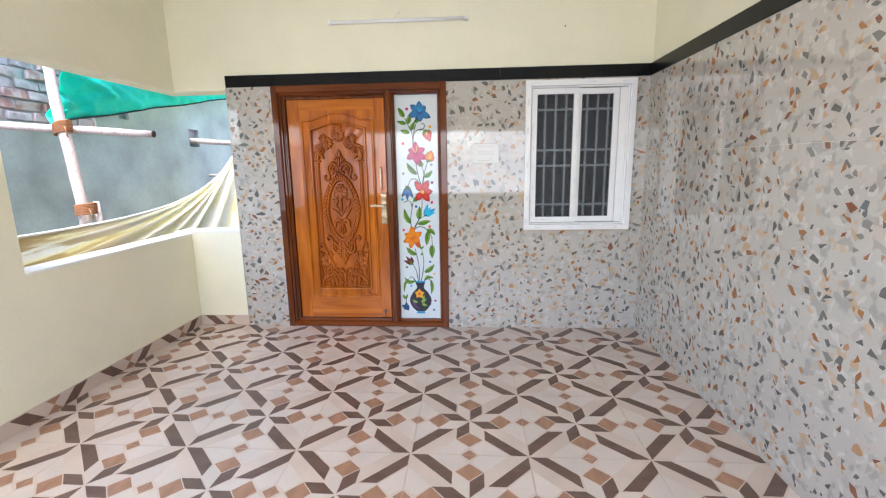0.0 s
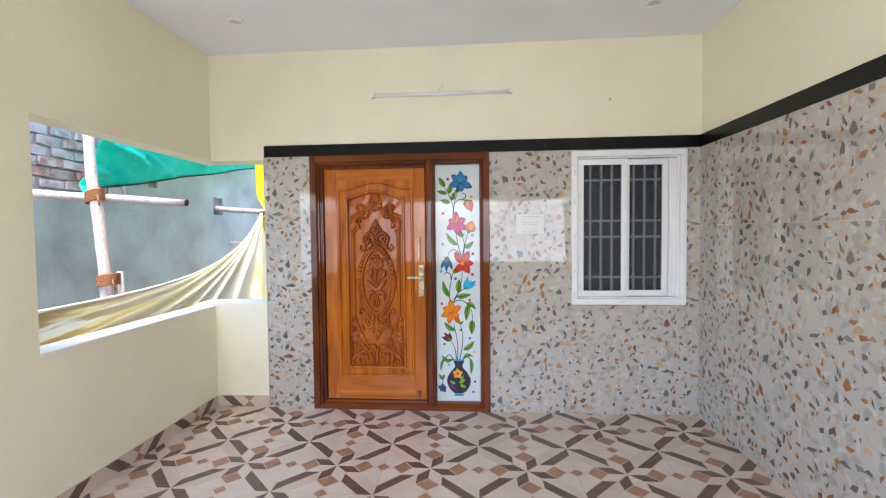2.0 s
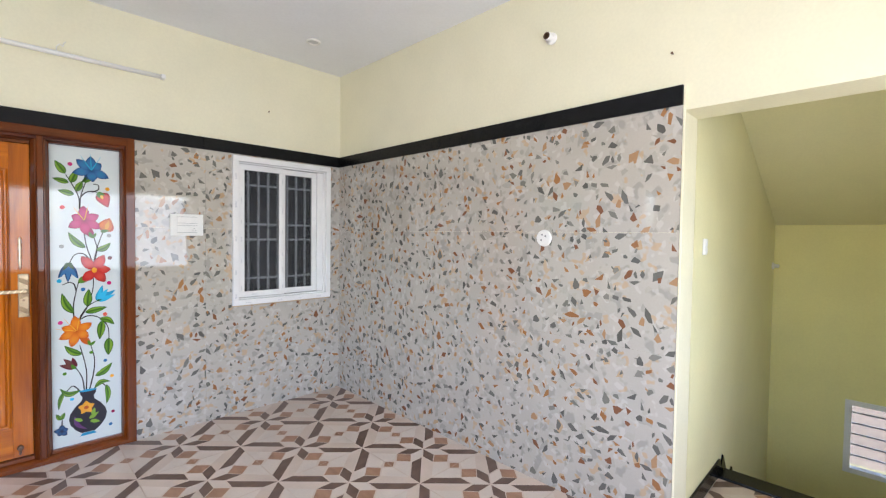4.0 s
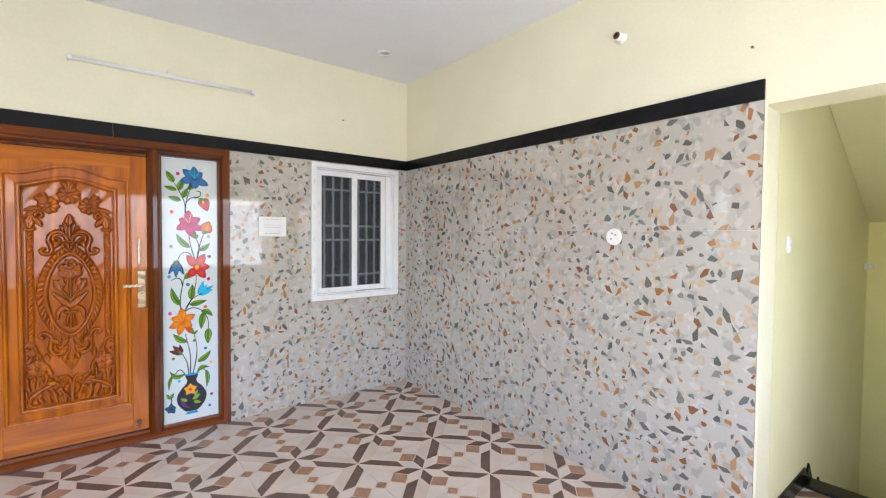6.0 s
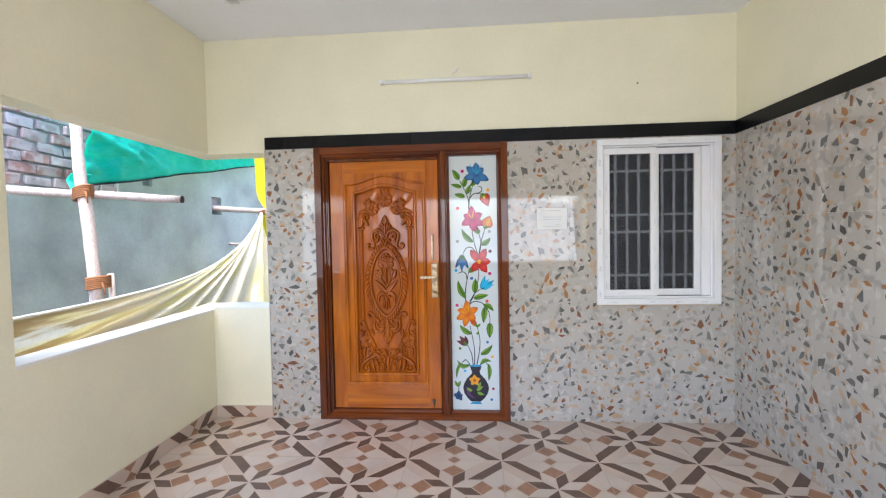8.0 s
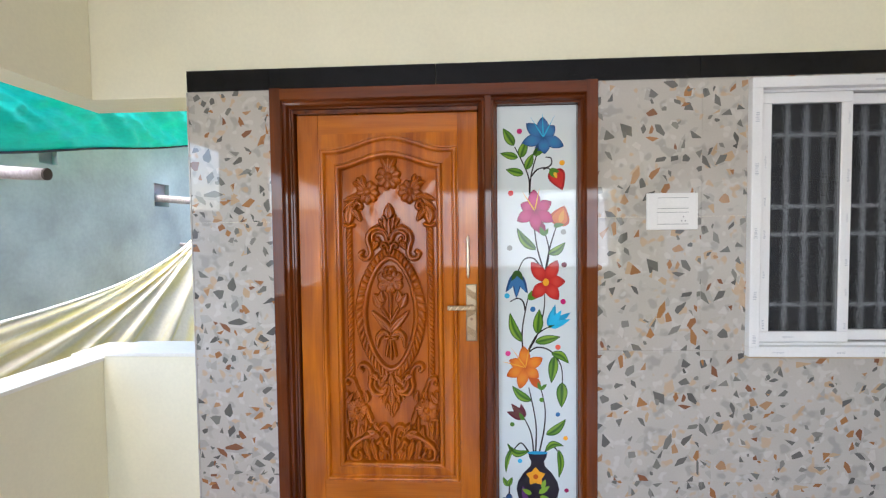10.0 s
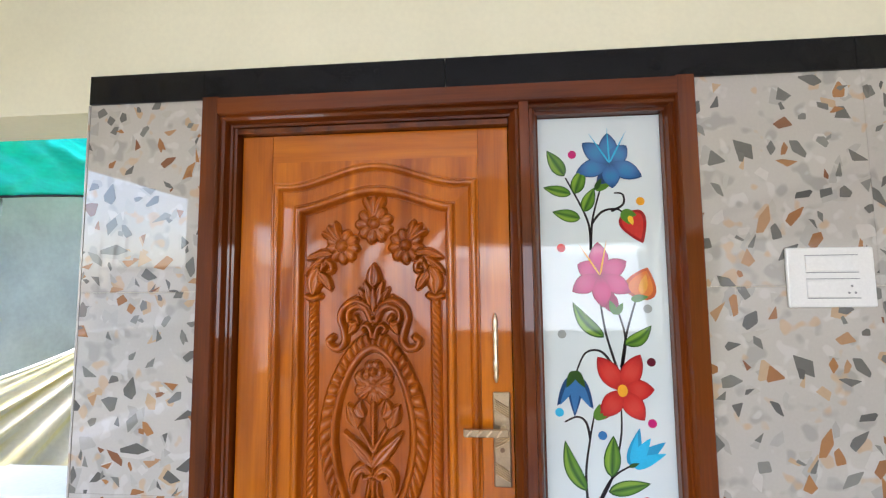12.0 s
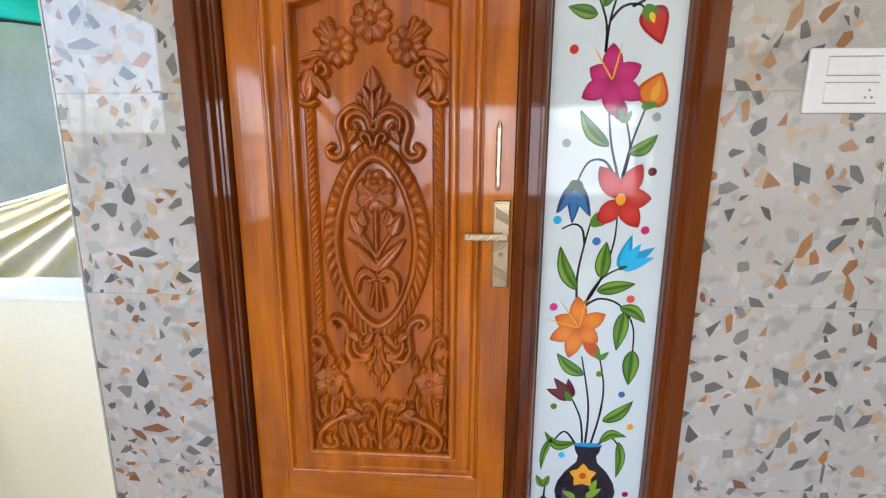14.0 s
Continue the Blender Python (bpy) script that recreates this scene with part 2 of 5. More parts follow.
def structure(name, bm, mats, label, category):
    return tagged(mesh_ob(name, bm, mats), label, category, kind="structure")


def thing(name, at, label, category, group="", kind=""):
    ob = new(name)
    ob.location = at
    ob.empty_display_size = 0.1
    return tagged(ob, label, category, group, kind)


def box(bm, x0, x1, y0, y1, z0, z1, bevel=0.0, mat=0):
    """A box between two corners, with eased edges."""
    v = [bm.verts.new((x, y, z)) for x in (x0, x1) for y in (y0, y1) for z in (z0, z1)]
    f = [bm.faces.new([v[i] for i in q]) for q in ((0, 1, 3, 2), (4, 6, 7, 5), (0, 4, 5, 1), (2, 3, 7, 6), (0, 2, 6, 4), (1, 5, 7, 3))]
    for a in f:
        a.material_index = mat
    if bevel:
        edges = list({e for a in f for e in a.edges})
        bmesh.ops.bevel(bm, geom=edges, offset=bevel, segments=2, affect="EDGES", profile=0.5)
    return bm


def boxes(*rows, bevel=0.0):
    bm = bmesh.new()
    for r in rows:
        box(bm, *r, bevel=bevel)
    return bm


def tube(bm, points, radii, sides=10, cap=True):
    """A round bar through points; radii one or one for each point."""
    pts = [Vector(p) for p in points]
    radii = radii if isinstance(radii, (list, tuple)) else [radii] * len(pts)
    rings, side = [], None
    for i, p in enumerate(pts):
        d = (pts[min(i + 1, len(pts) - 1)] - pts[max(i - 1, 0)]).normalized()
        ref = side if side else (Vector((0, 0, 1)) if abs(d.z) < 0.9 else Vector((1, 0, 0)))
        side = (ref - d * ref.dot(d)).normalized()
        up = d.cross(side)
        rings.append([bm.verts.new(p + radii[i] * (math.cos(a) * side + math.sin(a) * up)) for a in (2 * math.pi * k / sides for k in range(sides))])
    for a, b in zip(rings, rings[1:]):
        for k in range(sides):
            bm.faces.new((a[k], a[(k + 1) % sides], b[(k + 1) % sides], b[k]))
    if cap:
        bm.faces.new(rings[0][::-1])
        bm.faces.new(rings[-1])
    return bm


def lathe(bm, profile, centre, axis="z", sides=32):
    """A turned body: profile rows (radius, height along the axis)."""
    c = Vector(centre)
    rings = []
    for r, h in profile:
        ring = []
        for k in range(sides):
            a = 2 * math.pi * k / sides
            u, v = max(r, 1e-5) * math.cos(a), max(r, 1e-5) * math.sin(a)
            ring.append(bm.verts.new(c + {"z": Vector((u, v, h)), "y": Vector((u, h, v)), "x": Vector((h, u, v))}[axis]))
        rings.append(ring)
    for a, b in zip(rings, rings[1:]):
        for k in range(sides):
            bm.faces.new((a[k], a[(k + 1) % sides], b[(k + 1) % sides], b[k]))
    return bm


def slab(place, u0, u1, v0, v1, depth, holes=(), bm=None):
    """A flat slab with rectangular holes through it. place(u, v, w) gives the point; w runs from 0 to depth."""
    bm = bm or bmesh.new()
    us = sorted({u0, u1, *(min(max(a, u0), u1) for h in holes for a in h[:2])})
    vs = sorted({v0, v1, *(min(max(a, v0), v1) for h in holes for a in h[2:])})

    def solid(i, j):
        if not (0 <= i < len(us) - 1 and 0 <= j < len(vs) - 1):
            return False
        cu, cv = (us[i] + us[i + 1]) / 2, (vs[j] + vs[j + 1]) / 2
        return not any(h[0] < cu < h[1] and h[2] < cv < h[3] for h in holes)

    cache = {}

    def vert(i, j, w):
        if (i, j, w) not in cache:
            cache[i, j, w] = bm.verts.new(place(us[i], vs[j], w))
        return cache[i, j, w]

    for i in range(len(us) - 1):
        for j in range(len(vs) - 1):
            if not solid(i, j):
                continue
            for w in (0, depth):
                bm.faces.new([vert(a, b, w) for a, b in ((i, j), (i + 1, j), (i + 1, j + 1), (i, j + 1))])
            for di, dj, a, b in ((-1, 0, (i, j), (i, j + 1)), (1, 0, (i + 1, j), (i + 1, j + 1)), (0, -1, (i, j), (i + 1, j)), (0, 1, (i, j + 1), (i + 1, j + 1))):
                if not solid(i + di, j + dj):
                    bm.faces.new((vert(*a, 0), vert(*b, 0), vert(*b, depth), vert(*a, depth)))
    return bm


def polygon(bm, points, mat=0):
    f = bm.faces.new([bm.verts.new(p) for p in points])
    f.material_index = mat
    return f


def clip(points, u0, u1, v0, v1):
    """A convex polygon cut to a rectangle."""
    for k, lim, sign in ((0, u0, 1), (0, u1, -1), (1, v0, 1), (1, v1, -1)):
        out = []
        for a, b in zip(points, points[1:] + points[:1]):
            da, db = sign * (a[k] - lim), sign * (b[k] - lim)
            if da >= 0:
                out.append(a)
            if da * db < 0:
                s = da / (da - db)
                out.append((a[0] + s * (b[0] - a[0]), a[1] + s * (b[1] - a[1])))
        points = out
        if len(points) < 3:
            return []
    return points


# ---- the shell of the porch ----
north_face, east_face = YN + 0.012, XE + 0.012
OUT = YN + THICK
structure("wall_north", slab(lambda u, v, w: (u, north_face + w, v), XW - THICK, XE + 0.2, 0, ZC, 0.22,
          [(XW - THICK, PANEL_X + 0.004, SILL, HEAD), (DOOR_X0 + 0.02, DOOR_X1 - 0.02, 0, DOOR_Z - 0.02), (WIN[0] + 0.02, WIN[1] - 0.02, WIN[2] + 0.02, WIN[3] - 0.02)]),
          YELLOW, "cream yellow plastered wall with carved door and window", "wall")
structure("wall_west", slab(lambda u, v, w: (XW - w, u, v), YS - 0.2, north_face - 0.002, 0, ZC, THICK, [(JAMB_Y, north_face, SILL_W, HEAD), (-0.62, PIER_Y, SILL_W, 2.055)]),
          YELLOW, "cream yellow side wall with two openings over low parapets", "wall")
structure("wall_east", slab(lambda u, v, w: (east_face + w, u, v), YS - 0.2, north_face - 0.002, 0, ZC, 0.22, [(-0.6, TILE_END, 0, 2.09)]),
          YELLOW, "cream yellow wall above terrazzo tiles, open to stairs", "wall")
structure("wall_south", slab(lambda u, v, w: (u, YS - w, v), XW + 0.002, XE + 0.01, 0, ZC, THICK, [(-2.36, 1.405, 0.905, 2.075)]),
          YELLOW, "cream yellow wall with a wide opening over a parapet", "wall")
structure("ceiling", boxes((XW - 0.3, XE + 0.3, YS - 0.3, OUT + 0.2, ZC + 0.001, ZC + 0.15)), WHITE, "plain white painted ceiling", "ceiling")
structure("parapet_sill_west", boxes((XW - THICK - 0.012, XW + 0.004, JAMB_Y + 0.002, north_face + 0.222, SILL_W - 0.012, SILL_W + 0.006), bevel=0.003), SILL_WHITE, "white painted parapet top", "sill")
structure("parapet_sill_north", boxes((XW + 0.006, PANEL_X + 0.002, north_face - 0.004, north_face + 0.222, SILL - 0.012, SILL + 0.006), bevel=0.003), SILL_WHITE, "white painted parapet top", "sill")

structure("pier_west", boxes((XW - THICK - 0.09, XW - THICK - 0.001, PIER_Y, JAMB_Y, 0, ZC), bevel=0.003), YELLOW, "cream yellow pier between the side openings", "pier")

# ---- black granite band ----
JOINTS = (PANEL_X, DOOR_X0 + 0.002, -0.915, 0.239, XE - 0.012)
band = thing("band_north", (PANEL_X, YN, BAND0), "polished black granite band above the tiles", "trim", kind="structure")
for a, b in zip(JOINTS, JOINTS[1:]):
    part("granite_strip", boxes((a, b - 0.0015, YN - 0.008, YN + 0.0118, BAND0, BAND1), bevel=0.001), BLACK, band)
structure("band_east", boxes((XE - 0.010, XE + 0.0118, TILE_END, YN + 0.0118, BAND0, BAND1), bevel=0.002), BLACK, "polished black granite band above the tiles", "trim")
structure("tile_edge_trim", boxes((PANEL_X - 0.008, PANEL_X - 0.001, YN - 0.002, YN + 0.011, 0, BAND0), bevel=0.001), TILE, "thin grey edge strip beside tiles", "trim")
structure("tile_end_trim", boxes((XE - 0.001, XE + 0.0115, TILE_END - 0.012, TILE_END - 0.001, 0, BAND1), bevel=0.001), YELLOW, "cream painted edge strip beside tiles", "trim")

# ---- stairwell ----
XFAR = 4.1
structure("stair_wall_north", boxes((XE + 0.24, XFAR, TILE_END, TILE_END + 0.2, -3.2, 2.6)), STAIR_CREAM, "yellow stairwell side wall", "wall")
structure("stair_wall_south", boxes((XE + 0.24, XFAR, -0.8, -0.6, -3.2, 2.6)), STAIR_YELLOW, "yellow stairwell side wall", "wall")
structure("stair_wall_far", slab(lambda u, v, w: (XFAR + 0.002 + w, u, v), -0.8, 0.95, -3.2, 2.6, 0.2, [(-0.45, 0.23, -0.44, 0.165)]), STAIR_YELLOW, "olive yellow end wall of the stairwell", "wall")
bm = bmesh.new()
for y0, y1 in ((-0.598, TILE_END - 0.002),):
    prof = [(XE + 0.235, 2.58), (2.2, 2.50), (XFAR - 0.002, 1.615), (XFAR - 0.002, 1.80), (2.2, 2.68), (XE + 0.235, 2.75)]
    a, b = [[bm.verts.new((x, y, z)) for x, z in prof] for y in (y0, y1)]
    bm.faces.new(a), bm.faces.new(b[::-1])
    for k in range(len(prof)):
        bm.faces.new((a[k], a[(k + 1) % len(prof)], b[(k + 1) % len(prof)], b[k]))
structure("stair_soffit", bm, STAIR_CREAM, "sloping cream underside of the upper flight", "soffit")
stairs = thing("staircase", (2.3, 0.07, GROUND), "stairs going down with black granite nosing", "stairs", kind="structure")
for k in range(7):
    x0, top = 2.30 + 0.25 * k, -0.17 * k
    part("step", boxes((x0 - (0.02 if k else 0.0), x0 + 0.25, -0.596, TILE_END - 0.004, top - 0.45 - 0.17, top - 0.172 - 0.02)), FLOOR_CREAM, stairs)
    part("nosing", boxes((x0 - 0.03, x0 + (0.12 if k == 0 else 0.03), -0.596, TILE_END - 0.014, top - 0.03, top + 0.012), bevel=0.006), BLACK, stairs, "black granite nosing")
    part("riser", boxes((x0 - 0.001, x0 + 0.02, -0.596, TILE_END - 0.014, top - 0.19, top - 0.031)), BLACK, stairs, "black granite riser")
structure("stair_landing", boxes((XE - 0.01, 2.27, -0.598, TILE_END - 0.002, -0.3, -0.012)), GROUT, "landing slab at the stair head", "floor")
sk = boxes((XE + 0.014, 2.27, TILE_END - 0.012, TILE_END - 0.001, 0.0, 0.10), bevel=0.002)
for k in range(5):
    x0, z0 = 2.27 + 0.25 * k, 0.10 - 0.17 * k
    f = [(x0, z0 - 0.3), (x0, z0), (x0 + 0.05, z0 + 0.0), (x0 + 0.08, z0 - 0.06), (x0 + 0.13, z0 + 0.0), (x0 + 0.25, z0 - 0.17), (x0 + 0.25, z0 - 0.3)]
    a, b = [[sk.verts.new((x, y, z)) for x, z in f] for y in (TILE_END - 0.011, TILE_END - 0.001)]
    sk.faces.new(a), sk.faces.new(b[::-1])
    for i in range(len(f)):
        sk.faces.new((a[i], a[(i + 1) % len(f)], b[(i + 1) % len(f)], b[i]))
structure("stair_skirting", sk, BLACK, "black granite stepped skirting", "skirting")
win2 = thing("window_2", (XFAR + 0.1, -0.11, -0.44), "small white stair window with horizontal bars", "window", kind="structure")
part("window_frame", slab(lambda u, v, w: (XFAR - 0.01 + w, u, v), -0.45, 0.232, -0.44, 0.165, 0.07, [(-0.41, 0.19, -0.40, 0.125)]), UPVC, win2)
for k in range(5):
    z = -0.32 + 0.09 * k
    part("bar", boxes((XFAR + 0.07, XFAR + 0.082, -0.41, 0.19, z, z + 0.012)), GRILLE, win2)
pane = part("pane", boxes((XFAR + 0.03, XFAR + 0.034, -0.41, 0.19, -0.40, 0.125)), WINDOW_GLASS, win2)
pane.visible_shadow = False
sw = thing("switch_box", (1.84, TILE_END - 0.01, 1.439), "small white switch on the stairwell wall", "switch")
part("plate", boxes((1.815, 1.865, TILE_END - 0.014, TILE_END - 0.001, 1.395, 1.483), bevel=0.004), PLASTIC, sw)
part("rocker", boxes((1.825, 1.855, TILE_END - 0.018, TILE_END - 0.0141, 1.443, 1.475), bevel=0.002), PLASTIC, sw)
part("rocker", boxes((1.825, 1.855, TILE_END - 0.018, TILE_END - 0.0141, 1.403, 1.435), bevel=0.002), PLASTIC, sw)
holder = thing("lamp_holder", (4.0, 0.7, 1.25), "small white lamp holder on the stairwell wall", "lamp holder")
part("base", lathe(bmesh.new(), [(0, 0), (0.03, 0), (0.03, -0.012), (0.018, -0.018), (0.016, -0.05), (0, -0.05)], (4.0, TILE_END - 0.001, 1.25), "y", 16), PLASTIC, holder, smooth=False)

# ---- ceiling and wall fittings ----
def downlight(x, y):
    t = thing("downlight", (x, y, ZC), "round white recessed ceiling downlight, switched off", "downlight", "ceiling downlights")
    part("rim", lathe(bmesh.new(), [(0.040, 0.0), (0.055, 0.0), (0.056, -0.010), (0.050, -0.016), (0.042, -0.014), (0.040, 0.0)], (x, y, ZC), "z", 28), PLASTIC, t, smooth=True)
    part("diffuser", lathe(bmesh.new(), [(0.0, -0.008), (0.039, -0.008), (0.039, -0.001), (0.0, -0.001)], (x, y, ZC), "z", 28), DIFFUSER, t, "pale unlit diffuser")


downlight(-1.98, 3.21)
downlight(0.87, 3.23)
tl = thing("tube_light", (-0.58, YN, 2.58), "slim white tube light batten on the wall, switched off", "tube light")
part("batten", boxes((-1.13, -0.03, YN - 0.018, YN + 0.0115, 2.575, 2.600), bevel=0.004), PLASTIC, tl)
part("diffuser", tube(bmesh.new(), [(-1.115, YN - 0.022, 2.583), (-0.045, YN - 0.022, 2.583)], 0.013, 12), PLASTIC, tl, "white tubular diffuser", smooth=True)
for x0, x1 in ((-1.145, -1.118), (-0.042, -0.015)):
    part("end_cap", boxes((x0, x1, YN - 0.036, YN + 0.0113, 2.569, 2.602), bevel=0.004), PLASTIC, tl)
part("wire", tube(bmesh.new(), [(-0.60, YN + 0.008, 2.600), (-0.60, YN - 0.01, 2.625), (-0.585, YN - 0.012, 2.645), (-0.57, YN - 0.008, 2.635), (-0.565, YN + 0.004, 2.66), (-0.555, YN + 0.0115, 2.672)], 0.003, 6), PLASTIC, tl, smooth=True)
bulb = thing("bulb_holder", (XE, 1.466, 2.64), "angled white bulb holder with brown socket, no bulb", "bulb holder")
part("base", lathe(bmesh.new(), [(0, 0.0115), (0.034, 0.0115), (0.034, 0), (0.026, -0.012), (0.024, -0.045), (0.021, -0.05)], (XE, 1.466, 2.64), "x", 20), PLASTIC, bulb, smooth=False)
part("socket", lathe(bmesh.new(), [(0.021, -0.05), (0.016, -0.049), (0.015, -0.03), (0, -0.03)], (XE, 1.466, 2.64), "x", 20), BRONZE, bulb, "brown socket")
outlet = thing("round_outlet", (XE, 1.482, 1.473), "round white plate on the terrazzo tiles", "outlet")
part("plate", lathe(bmesh.new(), [(0, -0.012), (0.044, -0.012), (0.049, -0.008), (0.050, -0.0006), (0, -0.0006)], (XE, 1.482, 1.473), "x", 32), PLASTIC, outlet)
for dy, dz in ((-0.014, 0.012), (0.014, -0.012), (0.008, 0.02)):
    part("screw", lathe(bmesh.new(), [(0, -0.0135), (0.006, -0.0135), (0.006, -0.0121), (0, -0.0121)], (XE, 1.482 + dy, 1.473 + dz), "x", 10), GREYLINE, outlet)
plate = thing("switch_plate", (0.12, YN, 1.45), "white modular switch plate with socket on terrazzo tiles", "switch")
part("plate", boxes((0.012, 0.234, YN - 0.011, YN - 0.0004, 1.451, 1.613), bevel=0.004), PLASTIC, plate)
part("module", boxes((0.058, 0.192, YN - 0.0135, YN - 0.0112, 1.548, 1.588), bevel=0.0009), PLASTIC, plate)
part("module", boxes((0.058, 0.192, YN - 0.0135, YN - 0.0112, 1.478, 1.522), bevel=0.0009), PLASTIC, plate)
for z in (1.5905, 1.5435, 1.5265, 1.4745):
    part("groove", boxes((0.058, 0.192, YN - 0.0125, YN - 0.0112, z, z + 0.0022)), GREYLINE, plate)
for x, z in ((0.170, 1.508), (0.162, 1.490), (0.178, 1.490)):
    part("pin_hole", lathe(bmesh.new(), [(0, -0.0142), (0.0032, -0.0142), (0.0032, -0.0137), (0, -0.0137)], (x, YN, z), "y", 10), GREYLINE, plate)

# ---- window ----
wx0, wx1, wz0, wz1 = WIN
win = thing("window_1", ((wx0 + wx1) / 2, YN, wz0), "white sliding window with two dark panes behind iron grille", "window", kind="structure")


def frame_ring(x0, x1, z0, z1, width, y0, y1, bevel=0.004):
    bm = bmesh.new()
    box(bm, x0, x1, y0, y1, z1 - width, z1, bevel)
    box(bm, x0, x1, y0, y1, z0, z0 + width, bevel)
    box(bm, x0, x0 + width, y0, y1, z0 + width - 0.001, z1 - width + 0.001, bevel)
    box(bm, x1 - width, x1, y0, y1, z0 + width - 0.001, z1 - width + 0.001, bevel)
    return bm


part("window_frame", frame_ring(wx0, wx1, wz0, wz1, 0.045, YN - 0.03, YN + 0.09), UPVC, win)
part("track", frame_ring(wx0 + 0.045, wx1 - 0.045, wz0 + 0.045, wz1 - 0.045, 0.012, YN + 0.005, YN + 0.085, 0.002), UPVC, win)
for x0, x1, y in ((0.497, 0.880, YN - 0.008), (0.862, 1.205, YN + 0.030)):
    sash = part("sash", frame_ring(x0, x1, wz0 + 0.062, wz1 - 0.062, 0.046, y, y + 0.03, 0.004), UPVC, win)
    p = part("pane", boxes((x0 + 0.044, x1 - 0.044, y + 0.012, y + 0.017, wz0 + 0.106, wz1 - 0.106)), WINDOW_GLASS, sash)
    p.visible_shadow = False
    part("gasket", frame_ring(x0 + 0.043, x1 - 0.043, wz0 + 0.105, wz1 - 0.105, 0.0045, y + 0.004, y + 0.011, 0.0), GREYLINE, sash, "thin grey glazing gasket")
part("jamb_filler", boxes((1.207, wx1 - 0.046, YN + 0.02, YN + 0.05, wz0 + 0.06, wz1 - 0.06), bevel=0.003), UPVC, win)
film = random.Random(3)
for x0, x1, z0, z1, level, y in ((wx0 + 0.012, wx0 + 0.030, wz0 + 0.06, wz1 - 0.1, False, YN - 0.0303), (0.512, 0.524, wz0 + 0.12, wz1 - 0.14, False, YN - 0.0083), (0.858, 0.870, wz0 + 0.12, wz1 - 0.14, False, YN - 0.0083),
                             (wx0 + 0.10, wx1 - 0.06, wz0 + 0.014, wz0 + 0.026, True, YN - 0.0303), (0.60, 0.84, wz0 + 0.078, wz0 + 0.090, True, YN - 0.0083), (0.95, wx1 - 0.06, wz1 - 0.030, wz1 - 0.018, True, YN - 0.0303)):
    bm = bmesh.new()
    at = z0 if not level else x0
    while at < (z1 if not level else x1) - 0.05:
        for _ in range(film.randint(5, 9)):
            step = film.uniform(0.004, 0.009)
            a, b = (x0, x1) if not level else (z0, z1)
            c, d = a + film.uniform(0, 0.004), b - film.uniform(0, 0.004)
            polygon(bm, [(c, y, at), (d, y, at), (d, y, at + step * 0.5), (c, y, at + step * 0.5)] if not level else [(at, y, c), (at + step * 0.5, y, c), (at + step * 0.5, y, d), (at, y, d)])
            at += step
        at += film.uniform(0.10, 0.24)
    part("film_print", bm, FILM_INK, win, "faint grey print on protective film")
part("sealant", boxes((wx0 - 0.004, wx1 + 0.004, YN - 0.014, YN - 0.0005, wz0 - 0.010, wz0 - 0.0005), bevel=0.002), SEALANT, win, "thin tan sealant line under the frame")
grille = thing("window_grille", (0.88, YN + 0.16, wz0), "grey iron security grille behind the window", "grille")
for k in range(9):
    x = 0.547 + 0.0868 * k
    part("bar", boxes((x - 0.0075, x + 0.0075, YN + 0.150, YN + 0.162, wz0 + 0.021, wz1 - 0.021)), GRILLE, grille)
for z in (1.89, 1.554, 1.422, 1.087):
    part("crossbar", boxes((wx0 + 0.021, wx1 - 0.021, YN + 0.163, YN + 0.175, z - 0.008, z + 0.008)), GRILLE, grille)
# unseen room walls; their near-black colour carries the room's darkness
structure("room_behind", slab(lambda u, v, w: (u, YN + 1.9 + w, v), -2.0, 2.2, 0, 2.9, 0.1), ROOM_DARKNESS, "dark unlit room behind the window", "wall")
structure("room_behind_sides", boxes((-2.05, -2.0, YN + 0.24, YN + 2.0, 0, 2.9), (2.2, 2.25, YN + 0.24, YN + 2.0, 0, 2.9), (-2.05, 2.25, YN + 0.24, YN + 2.0, 2.9, 2.95), (-2.05, 2.25, YN + 0.24, YN + 2.0, -0.06, 0.0)), ROOM_DARKNESS, "dark unlit room behind the window", "wall")


def nail(name, at, axis):
    tagged(mesh_ob(name, lathe(bmesh.new(), [(0, -0.008), (0.006, -0.008), (0.006, -0.004), (0.003, -0.003), (0.003, 0.0125), (0, 0.0125)], at, axis, 10), BRONZE), "small dark nail in the painted wall", "nail")


nail("wall_nail", (0.745, YN, 2.502), "y")
nail("wall_nail", (XE, 0.80, 2.368), "x")

# ---- door: frame ----
door_frame = thing("door_frame", ((DOOR_X0 + DOOR_X1) / 2, YN, 0), "dark varnished teak door frame with glazed side light", "door frame", kind="structure")


def moulded(bm, profile, z0, z1):
    """An upright member: profile points (x, y) drawn up from z0 to z1."""
    a, b = [[bm.verts.new((x, y, z)) for x, y in profile] for z in (z0, z1)]
    bm.faces.new(a[::-1]), bm.faces.new(b)
    for k in range(len(profile)):
        bm.faces.new((a[k], a[(k + 1) % len(profile)], b[(k + 1) % len(profile)], b[k]))
    return bm


def across(bm, profile, x0, x1):
    """A level member: profile points (z, y) drawn along x."""
    a, b = [[bm.verts.new((x, y, z)) for z, y in profile] for x in (x0, x1)]
    bm.faces.new(a[::-1]), bm.faces.new(b)
    for k in range(len(profile)):
        bm.faces.new((a[k], a[(k + 1) % len(profile)], b[(k + 1) % len(profile)], b[k]))
    return bm


